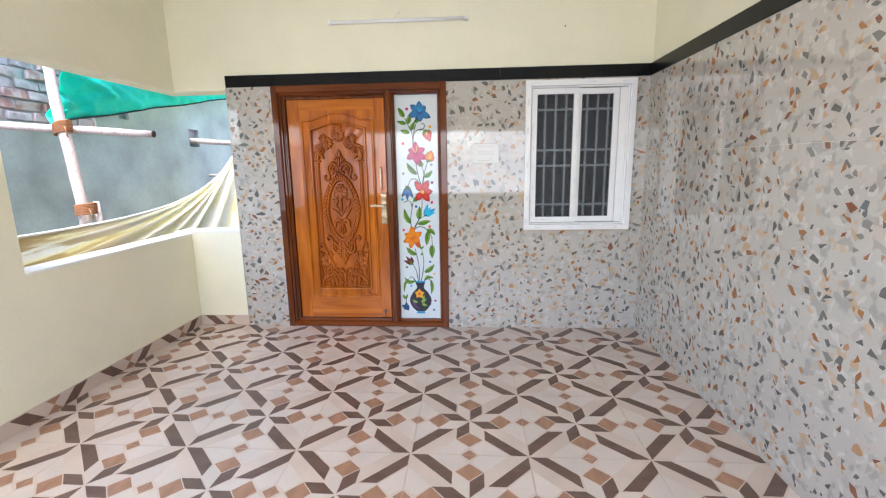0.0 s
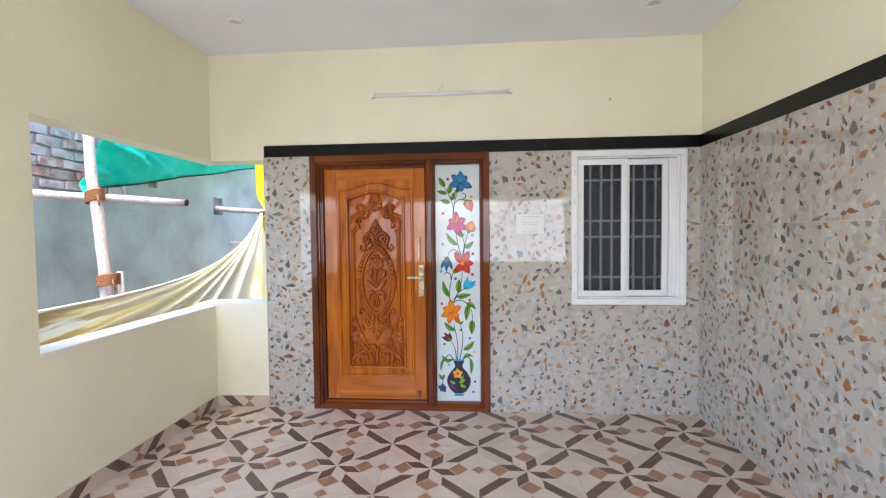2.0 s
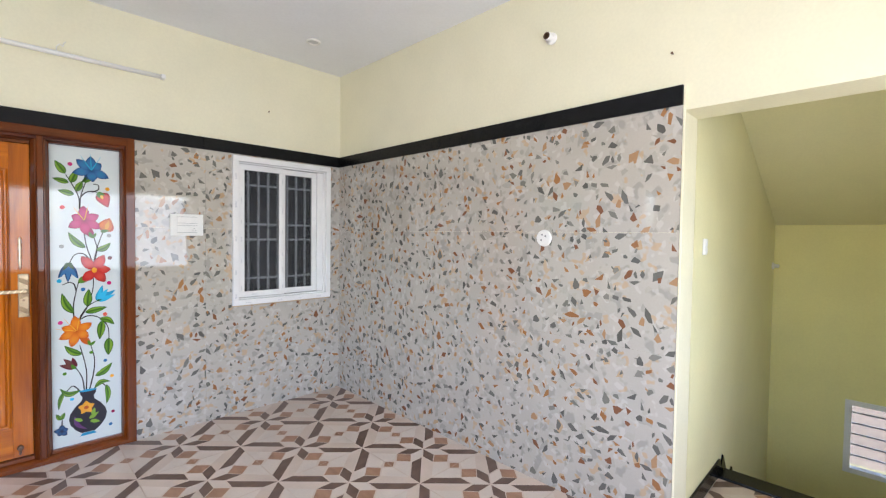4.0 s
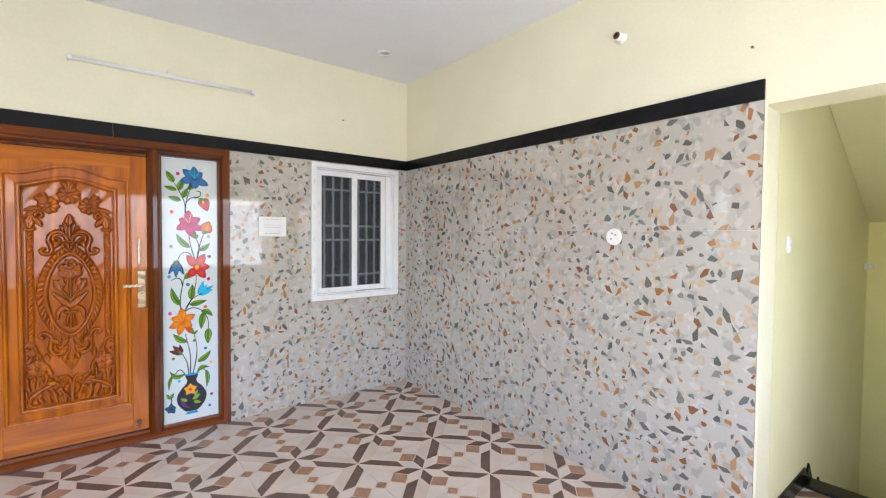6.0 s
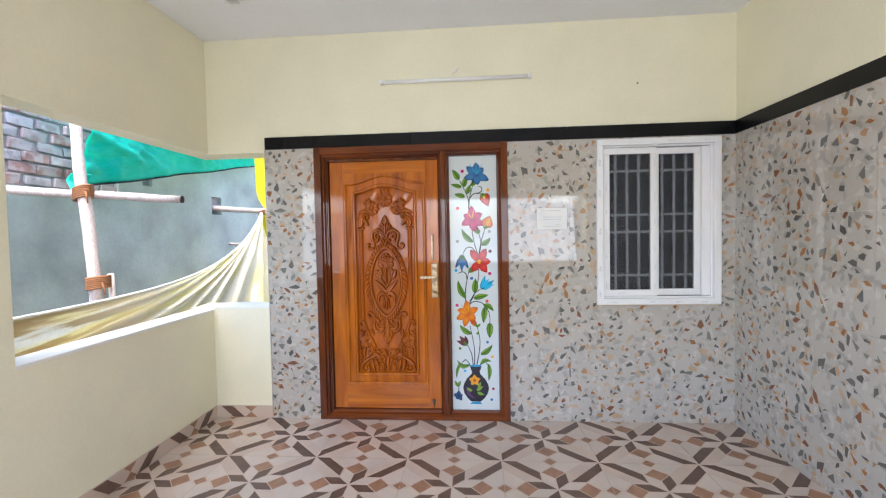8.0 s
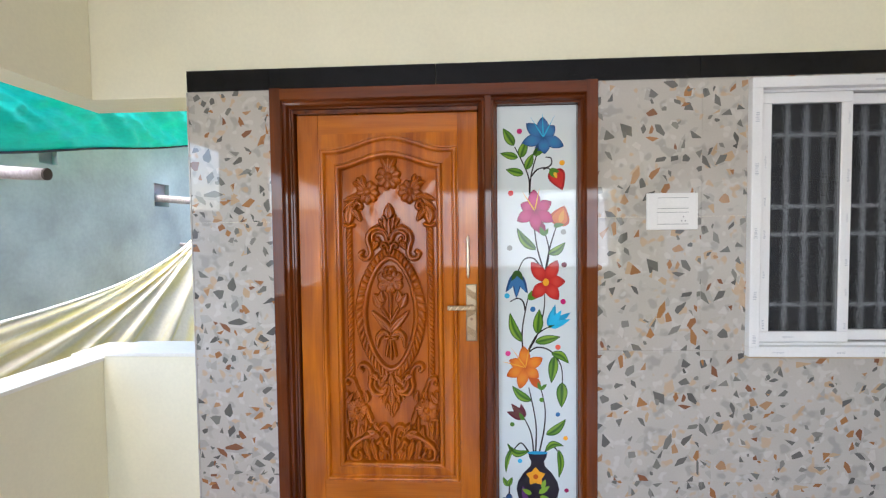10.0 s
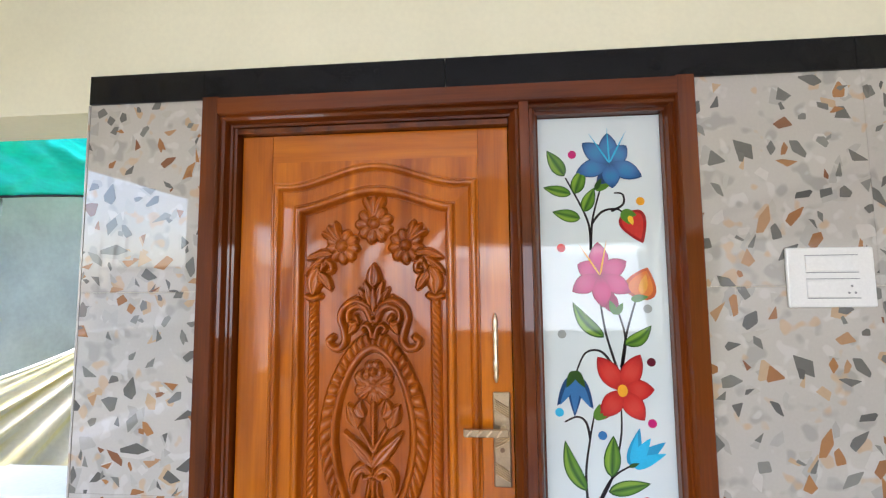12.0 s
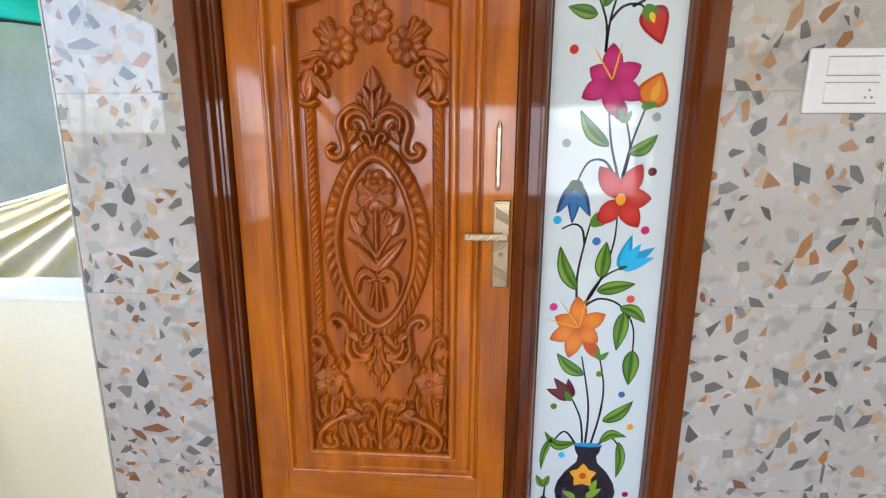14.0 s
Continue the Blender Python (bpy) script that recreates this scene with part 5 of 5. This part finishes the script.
def flap_place(s, v):
    return (-3.47 - 0.10 * s + 0.02 * math.sin(7 * v), 3.66 - 0.08 * s + 0.03 * v, 1.70 + 0.10 * s + (0.26 - 0.1 * s) * v)


sheet("tarpaulin_flap", 10, 16, flap_place, GREEN, "loose corner of the green tarpaulin behind the pole", "tarpaulin")
TIE = Vector((-3.42, 6.37, 1.79))


def cream_place(s, v):
    """A sheet gathered at the tie: v fans from its taut upper edge to its hanging fold, s runs out from the tie."""
    if v < 0.55:
        k = v / 0.55
        end = Vector((-2.80 + 0.16 * k, 2.15, 1.04 - 1.25 * k))
    else:
        k = (v - 0.55) / 0.45
        end = Vector((-2.64 - 0.36 * k, 2.15 + 3.95 * k, -0.21 - 0.45 * k))
    r = 1 - (1 - s) ** 1.0
    p = TIE.lerp(end, r)
    sag = (0.36 * (1 - v) ** 1.2) * (math.sin(math.pi * min(r, 1) ** 0.72))
    fold = math.sin(v * 38 + 2.0 * noise.noise((v * 6, r * 1.5, 3)))
    amp = 0.052 * min(1, r * 3.0) * (0.75 + 0.25 * v) * (1 - 0.55 * (1 - v) * r) * min(1, v * 12 + 0.1)
    p = p + Vector((amp * fold, 0.02 * fold, -sag + 0.35 * amp * fold * (1 - v)))
    return p + Vector((0.02, 0.02, 0.02)) * noise.noise((v * 9, r * 7, 5)) * min(1, v * 8)


def cream_material():
    m = material("cream_striped_sheet", (0.94, 0.91, 0.80), 0.55, bump=0.3, scale=14, vary=0.05, fine=0.05, translucent=0.6)
    n, l = m.node_tree.nodes, m.node_tree.links
    p = n["Principled BSDF"]
    src = p.inputs["Base Color"].links[0].from_socket
    uv = n.new("ShaderNodeAttribute")
    uv.attribute_name = "across"
    ramp = n.new("ShaderNodeValToRGB")
    e = ramp.color_ramp.elements
    e[0].position, e[0].color = 0.40, (0.96, 0.92, 0.60, 1)
    e[1].position, e[1].color = 0.52, (1, 1, 1, 1)
    tex = n.new("ShaderNodeTexNoise")
    tex.inputs["Scale"].default_value, tex.inputs["Detail"].default_value = 5.0, 4
    l.new(uv.outputs["Vector"], tex.inputs["Vector"])
    l.new(tex.outputs["Fac"], ramp.inputs["Fac"])
    mix = n.new("ShaderNodeMix")
    mix.data_type, mix.blend_type = "RGBA", "MULTIPLY"
    mix.inputs["Factor"].default_value = 0.8
    l.new(src, mix.inputs[6])
    l.new(ramp.outputs[0], mix.inputs[7])
    # dusty brown towards the far end, broken by pale creases
    parts = n.new("ShaderNodeSeparateXYZ")
    l.new(uv.outputs["Vector"], parts.inputs[0])
    crease = n.new("ShaderNodeTexNoise")
    crease.inputs["Scale"].default_value, crease.inputs["Detail"].default_value = 2.6, 5
    wide = n.new("ShaderNodeMapping")
    wide.inputs["Scale"].default_value = (3.2, 2.2, 1)
    l.new(uv.outputs["Vector"], wide.inputs["Vector"])
    l.new(wide.outputs[0], crease.inputs["Vector"])
    far = n.new("ShaderNodeMapRange")
    far.inputs["From Min"].default_value, far.inputs["From Max"].default_value = 0.48, 0.80
    l.new(parts.outputs["Y"], far.inputs["Value"])
    gap = n.new("ShaderNodeMapRange")
    gap.inputs["From Min"].default_value, gap.inputs["From Max"].default_value = 0.565, 0.50
    l.new(crease.outputs["Fac"], gap.inputs["Value"])
    both = n.new("ShaderNodeMath")
    both.operation = "MULTIPLY"
    l.new(far.outputs[0], both.inputs[0])
    l.new(gap.outputs[0], both.inputs[1])
    dust = n.new("ShaderNodeMix")
    dust.data_type = "RGBA"
    dust.inputs[7].default_value = (0.62, 0.49, 0.27, 1)
    l.new(both.outputs[0], dust.inputs["Factor"])
    l.new(mix.outputs[2], dust.inputs[6])
    for link in list(src.links):
        if link.to_node != mix:
            l.new(dust.outputs[2], link.to_socket)
    return m


cream = sheet("cream_tarpaulin", 90, 150, cream_place, cream_material(), "cream and olive striped tarpaulin gathered at a pole", "tarpaulin")
edge = bmesh.new()
tube(edge, [Vector(cream_place(0.02 + 0.98 * s / 60, 0.0)) for s in range(61)], 0.011, 6)
mesh_ob("hem", edge, SILL_WHITE, cream, True)
at = cream.data.attributes.new("across", "FLOAT_VECTOR", "POINT")
at.data.foreach_set("vector", [c for j in range(151) for i in range(91) for c in (j / 150 * 5.0, i / 90 * 0.9, 0.0)])


def yellow_place(s, v):
    z = 2.75 - 3.1 * v
    waist = math.exp(-((z - 1.80) / 0.15) ** 2)
    half = 0.62 * (1 - 0.66 * waist)
    mid = -2.95 - 0.28 * waist + 0.05 * (v > 0.4)
    x = mid + half * (2 * s - 1)
    return (x, 6.48 + 0.06 * math.sin(s * 22 + 2 * v) * (1 - 0.6 * waist), z)


sheet("yellow_sheet", 70, 60, yellow_place, YELLOW_CLOTH, "bright yellow cloth sheet tied to the pole", "cloth")

# ---- neighbouring houses, seen only through the openings and in reflections ----
def house(x0, x1, y0, y1, top, label):
    h = thing("neighbour_house", ((x0 + x1) / 2, (y0 + y1) / 2, GROUND), label, "house")
    part("wall", boxes((x0, x1, y0, y1, GROUND, top)), FACADE, h)
    part("roof_slab", boxes((x0 - 0.2, x1 + 0.2, y0 - 0.2, y1 + 0.2, top + 0.001, top + 0.15)), CEMENT, h)
    n = int((x1 - x0) / 2.2)
    for k in range(n):
        x = x0 + 0.6 + k * 2.2
        w = part("window", boxes((x, x + 1.1, y1 + 0.002, y1 + 0.05, top - 1.9, top - 0.8)), UPVC, h)
        # near-black panes: the dark of the rooms put into their colour
        part("pane", boxes((x + 0.08, x + 1.02, y1 + 0.051, y1 + 0.06, top - 1.82, top - 0.88)), ROOM_DARKNESS, w)


house(-5.6, 0.45, -18, -11, 1.45, "pale plastered neighbour house across the street")
house(2.4, 12, -18, -11, 2.45, "pale plastered neighbour house across the street")
house(-18, -6, -22, -14, 2.4, "pale plastered neighbour house with flat roof")
tower = thing("stair_tower", (1.4, -12.5, GROUND), "pinkish fluted stair tower between neighbour houses", "tower")
part("wall", boxes((0.6, 2.25, -14.2, -10.8, GROUND, 4.4)), PINK, tower)
part("roof_slab", boxes((0.4, 2.35, -14.4, -10.6, 4.401, 4.55)), CEMENT, tower)
for k in range(6):
    part("rib", boxes((0.68 + 0.27 * k, 0.80 + 0.27 * k, -10.799, -10.70, GROUND, 4.39), bevel=0.02), FACADE, tower, "pale upright rib")
column = thing("unfinished_column", (-8.0, -3.0, GROUND), "unfinished concrete column with bare steel rods on top", "column")
part("shaft", boxes((-8.12, -7.88, -3.32, -2.70, GROUND, 1.40), bevel=0.01), CEMENT, column)
for dx, y, top in ((-0.08, -2.78, 2.84), (0.07, -2.97, 2.60), (-0.07, -3.06, 2.35), (0.06, -3.22, 2.60)):
    part("rod", tube(bmesh.new(), [(-8 + dx, y, 1.39), (-8 + dx + 0.01, y + 0.01, 2.0), (-8 + dx + 0.03, y - 0.01, top)], 0.012, 6), BRONZE, column, "bare steel rod", smooth=True)

# ---- floor: patterned tiles, one mesh shared by all ----
PITCH, AX, AY = 0.597, -0.602, 2.858
floor = structure("floor", boxes((XW - 0.05, XE + 0.01, YS - 0.2, YN + 0.05, -0.2, -0.0105)), GROUT, "porch floor of geometric patterned tiles", "floor")


def tile_pattern():
    """Polygons of one tile round its star, in parts of the pitch: slot 1 dark, 2 tan, 3 pale."""
    out = []
    for q in range(4):
        c, s = ((1, 0), (0, -1), (-1, 0), (0, 1))[q]
        turn = lambda pts: [(x * c - y * s, x * s + y * c) for x, y in pts]
        out.append((1, turn([(0.004, 0.012), (0.118, 0.128), (0.118, 0.285), (0.004, 0.182)])))
        out.append((3, turn([(-0.004, 0.012), (-0.004, 0.182), (-0.118, 0.285), (-0.118, 0.128)])))
        out.append((2, turn([(0, 0.190), (0.113, 0.291), (0, 0.392), (-0.113, 0.291)])))
        out.append((2, turn([(-0.066, 0.4985), (0.066, 0.4985), (0, 0.432)])))
        out.append((1, turn([(0.494, 0.494), (0.494, 0.352), (0.288, 0.135), (0.146, 0.135)])))
        out.append((3, turn([(0.018, 0.40), (0.125, 0.300), (0.33, 0.494), (0.085, 0.494)])))
        out.append((3, turn([(-0.018, 0.40), (-0.085, 0.494), (-0.33, 0.494), (-0.125, 0.300)])))
    return out


TILE_MATS = [FLOOR_CREAM, FLOOR_DARK, FLOOR_BROWN, FLOOR_PALE]


def floor_tile_mesh(u0, u1, v0, v1):
    """A tile cut to the rectangle, in parts of the pitch round its centre."""
    bm = bmesh.new()
    p = PITCH
    e = 0.0005 / p
    a0, a1, b0, b1 = max(u0, -0.5 + e), min(u1, 0.5 - e), max(v0, -0.5 + e), min(v1, 0.5 - e)
    box(bm, a0 * p, a1 * p, b0 * p, b1 * p, -0.0100, 0.0)
    for slot, pts in tile_pattern():
        pts = clip(pts, a0, a1, b0, b1)
        if len(pts) >= 3:
            polygon(bm, [(x * p, y * p, 0.0004) for x, y in pts], slot)
    me = bpy.data.meshes.new("floor_tile")
    for f in bm.faces:
        if f.normal.z < 0 and len(f.verts) and f.material_index:
            f.normal_flip()
    bm.normal_update()
    for f in bm.faces:
        if f.material_index and f.normal.z < 0:
            f.normal_flip()
    bm.to_mesh(me)
    bm.free()
    for m in TILE_MATS:
        me.materials.append(m)
    return me


floor_tile_mesh = lru_cache(None)(floor_tile_mesh)


def lay_floor(parent, x0, x1, y0, y1):
    for i in range(math.floor((x0 - AX) / PITCH) - 1, math.ceil((x1 - AX) / PITCH) + 2):
        for j in range(math.floor((y0 - AY) / PITCH) - 1, math.ceil((y1 - AY) / PITCH) + 2):
            cx, cy = AX + i * PITCH, AY + j * PITCH
            u0, u1, v0, v1 = max(-0.5, (x0 - cx) / PITCH), min(0.5, (x1 - cx) / PITCH), max(-0.5, (y0 - cy) / PITCH), min(0.5, (y1 - cy) / PITCH)
            if u1 - u0 < 0.01 or v1 - v0 < 0.01:
                continue
            ob = new("floor_tile", floor_tile_mesh(*(round(a, 4) for a in (u0, u1, v0, v1))))
            ob.location, ob.parent = (cx, cy, 0), parent


lay_floor(floor, XW + 0.001, XE + 0.008, YS + 0.001, YN + 0.011)
lay_floor(bpy.data.objects["stair_landing"], XE + 0.0105, 2.265, -0.59, TILE_END - 0.014)

# ---- skirting of cut floor tiles ----
skirt_w = structure("skirting_west", boxes((XW + 0.0005, XW + 0.009, YS + 0.001, YN + 0.0, 0.0006, 0.093), bevel=0.001), FLOOR_CREAM, "skirting cut from patterned floor tiles", "skirting")
skirt_n = structure("skirting_north", boxes((XW + 0.010, PANEL_X - 0.009, YN + 0.002, YN + 0.0115, 0.0006, 0.093), bevel=0.001), FLOOR_CREAM, "skirting cut from patterned floor tiles", "skirting")
DARK_CUT = [(0.02, 0.090), (0.115, 0.090), (0.215, 0.003), (0.12, 0.003)]
TAN_UP = [(0.265, 0.047), (0.315, 0.090), (0.215, 0.090)]
TAN_LOW = [(0.265, 0.047), (0.215, 0.003), (0.315, 0.003)]
DARK_BACK = [(0.43, 0.090), (0.525, 0.090), (0.425, 0.003), (0.33, 0.003)]
for k in range(8):
    y0 = YN - 0.03 - k * PITCH
    for pts, m in ((DARK_CUT, FLOOR_DARK), (TAN_UP, FLOOR_BROWN), (TAN_LOW, FLOOR_BROWN), (DARK_BACK, FLOOR_DARK)):
        if y0 - pts[1][0] < YS:
            continue
        bm = bmesh.new()
        polygon(bm, [(XW + 0.0096, y0 - u, v) for u, v in pts])
        part("inlay", bm, m, skirt_w)
for pts, m in ((DARK_CUT, FLOOR_DARK), (TAN_UP, FLOOR_BROWN), (TAN_LOW, FLOOR_BROWN)):
    bm = bmesh.new()
    polygon(bm, [(XW + 0.02 + u, YN + 0.0014, v) for u, v in pts])
    part("inlay", bm, m, skirt_n)

# ---- terrazzo wall tiles with their chips ----
rng = random.Random(7)


def chip_shape(size):
    """An angular chip with slightly worn corners."""
    n = rng.choice((3, 3, 4, 4, 4, 5, 5))
    stretch, turn = rng.uniform(1.0, 2.6), rng.uniform(0, math.pi)
    angles = sorted((2 * math.pi * (i + rng.uniform(-0.34, 0.34)) / n for i in range(n)))
    pts = []
    for a in angles:
        r = size * rng.uniform(0.62, 1.08)
        x, y = r * math.cos(a) * stretch ** 0.5, r * math.sin(a) / stretch ** 0.5
        pts.append((x * math.cos(turn) - y * math.sin(turn), x * math.sin(turn) + y * math.cos(turn)))
    worn = rng.uniform(0.02, 0.13)
    out = []
    for (ax, ay), (bx, by) in zip(pts, pts[1:] + pts[:1]):
        out += [(ax + (bx - ax) * worn, ay + (by - ay) * worn), (bx - (bx - ax) * worn, by - (by - ay) * worn)]
    return out


def chip_set():
    """The print of one tile, 1.2 by 0.6 m: pale chips below, dark ones above."""
    rows, spots = [], []
    for k in range(200):
        pale = k < 75
        size = rng.uniform(0.016, 0.034) if pale else rng.choice((rng.uniform(0.012, 0.019), rng.uniform(0.018, 0.028), rng.uniform(0.020, 0.034)))
        for _ in range(30):
            c = (rng.uniform(0, 1.2), rng.uniform(0, 0.6))
            if pale or all(math.hypot(c[0] - d[0], c[1] - d[1]) > (size + d[2]) * 0.85 for d in spots):
                break
        if not pale:
            spots.append((*c, size))
        shape = chip_shape(size)
        if not pale and rng.random() < 0.35:
            dx, dy = rng.uniform(-0.016, 0.016), rng.uniform(-0.016, 0.016)
            rows.append((True, 0, [(c[0] + x * 1.3 + dx, c[1] + y * 1.3 + dy) for x, y in shape]))
        rows.append((pale, 0, [(c[0] + x, c[1] + y) for x, y in shape]))
        if not pale and rng.random() < 0.22:
            dx, dy = rng.uniform(-0.03, 0.03), rng.uniform(-0.03, 0.03)
            rows.append((False, 0, [(c[0] + x + dx, c[1] + y + dy) for x, y in chip_shape(size * 0.55)]))
    return rows


PRINTS = [chip_set(), chip_set()]
GAP = 0.0004


def tile_wall(parent, place, u_cuts, v_cuts, holes):
    """Tiles between the cuts, and their chips; place(u, v, w) with w out of the wall."""
    chips, pale = bmesh.new(), bmesh.new()
    for i, (a, b) in enumerate(zip(u_cuts, u_cuts[1:])):
        for j, (c, d) in enumerate(zip(v_cuts, v_cuts[1:])):
            near = [h for h in holes if h[0] < b and h[1] > a and h[2] < d and h[3] > c]
            if any(h[0] <= a and h[1] >= b and h[2] <= c and h[3] >= d for h in near):
                continue
            ob = mesh_ob("wall_tile", slab(lambda u, v, w: place(u, v, -w), a + GAP, b - GAP, c + GAP, d - GAP, 0.0110, near), TILE)
            ob.parent = parent
            shift_u = 0.0 if b - a > 1.0 else rng.uniform(0, 1.2 - (b - a))
            shift_v = 0.0 if d - c > 0.55 else rng.uniform(0, 0.6 - (d - c))
            for k, (is_pale, r, pts) in enumerate(PRINTS[(i + 2 * j) % 2 if b - a > 1.0 else 0]):
                moved = [(a + u - shift_u, c + v - shift_v) for u, v in pts]
                mu, mv = sum(p[0] for p in moved) / len(moved), sum(p[1] for p in moved) / len(moved)
                if any(h[0] + 0.01 < mu < h[1] - 0.01 and h[2] + 0.01 < mv < h[3] - 0.01 for h in near):
                    continue
                moved = clip(moved, a + GAP, b - GAP, c + GAP, d - GAP)
                if len(moved) < 3:
                    continue
                target = pale if is_pale else chips
                polygon(target, [place(u, v, (0.00015 if is_pale else 0.0004) + 0.000002 * k) for u, v in moved])
    for name, bm, m in (("chips", chips, CHIP), ("pale_chips", pale, CHIP_PALE)):
        ob = mesh_ob(name, bm, m, parent)
        tagged(ob, "angular grey and orange stone chips", kind="stuff")


cover_n = structure("tile_cladding_north", boxes((PANEL_X + 0.001, PANEL_X + 0.002, YN + 0.009, YN + 0.0112, 0.002, BAND0 - 0.002)), GROUT, "glossy terrazzo tiles with grey and orange chips", "tiles")
cover_e = structure("tile_cladding_east", boxes((XE + 0.009, XE + 0.0112, TILE_END + 0.001, TILE_END + 0.002, 0.002, BAND0 - 0.002)), GROUT, "glossy terrazzo tiles with grey and orange chips", "tiles")
V = [0.0, 0.309, 0.909, 1.509, BAND0]
tile_wall(cover_n, lambda u, v, w: (u, YN - w, v), [PANEL_X, DOOR_X0 + 0.01], V, [])
tile_wall(cover_n, lambda u, v, w: (u, YN - w, v), [DOOR_X1 - 0.01, 0.253, XE + 0.0005], V, [(WIN[0] + 0.01, WIN[1] - 0.01, WIN[2] + 0.01, WIN[3] - 0.01)])
tile_wall(cover_e, lambda u, v, w: (XE - w, u, v), [TILE_END, 1.43, 2.63, YN - 0.0005], V, [])

# ---- bricks of the yard wall ----
def whitewashed(m):
    """Splashes of old lime over the brick."""
    n, l = m.node_tree.nodes, m.node_tree.links
    p = n["Principled BSDF"]
    src = p.inputs["Base Color"].links[0].from_socket
    pos = n.new("ShaderNodeNewGeometry")
    tex = n.new("ShaderNodeTexNoise")
    tex.inputs["Scale"].default_value, tex.inputs["Detail"].default_value = 9.0, 6
    l.new(pos.outputs["Position"], tex.inputs["Vector"])
    span = n.new("ShaderNodeMapRange")
    span.inputs["From Min"].default_value, span.inputs["From Max"].default_value = 0.42, 0.54
    span.inputs["To Max"].default_value = 0.6
    l.new(tex.outputs["Fac"], span.inputs["Value"])
    mix = n.new("ShaderNodeMix")
    mix.data_type = "RGBA"
    mix.inputs[7].default_value = (0.52, 0.49, 0.52, 1)
    l.new(span.outputs[0], mix.inputs["Factor"])
    l.new(src, mix.inputs[6])
    l.new(mix.outputs[2], p.inputs["Base Color"])
    return m


brick_mats = []
for k, c in enumerate(((0.38, 0.28, 0.27), (0.40, 0.33, 0.33), (0.36, 0.21, 0.19), (0.42, 0.37, 0.38), (0.34, 0.30, 0.31), (0.40, 0.25, 0.22))):
    brick_mats.append(whitewashed(material("weathered_brick", c, 0.9, bump=0.8, scale=40, vary=0.3, fine=0.25)))
brick_meshes = []
for m in brick_mats:
    bm = box(bmesh.new(), -0.04, 0.035, -0.118, 0.118, -0.043, 0.043, 0.008)
    for v in bm.verts:
        v.co += Vector((1, 1, 1)) * 0.013 * noise.noise(v.co * 23 + Vector((len(brick_meshes) * 7, 0, 0)))
    me = bpy.data.meshes.new("brick")
    bm.to_mesh(me)
    bm.free()
    me.materials.append(m)
    brick_meshes.append(me)
core = bpy.data.objects["yard_wall_core"]
for j in range(8):
    for i in range(8):
        y = 3.06 + (0.125 if j % 2 else 0.0) + 0.25 * i + 0.12
        if y > 4.72:
            continue
        ob = new("brick", rng.choice(brick_meshes))
        ob.location = (WX - 0.066 + rng.uniform(-0.008, 0.006), y + rng.uniform(-0.012, 0.012), 1.95 + 0.098 * j + rng.uniform(-0.005, 0.005))
        ob.rotation_euler = (rng.uniform(-0.04, 0.04), rng.uniform(-0.04, 0.04), rng.uniform(-0.03, 0.03))
        ob.scale = (1, rng.uniform(0.9, 1.0), rng.uniform(0.86, 1.02))
        ob.parent = core
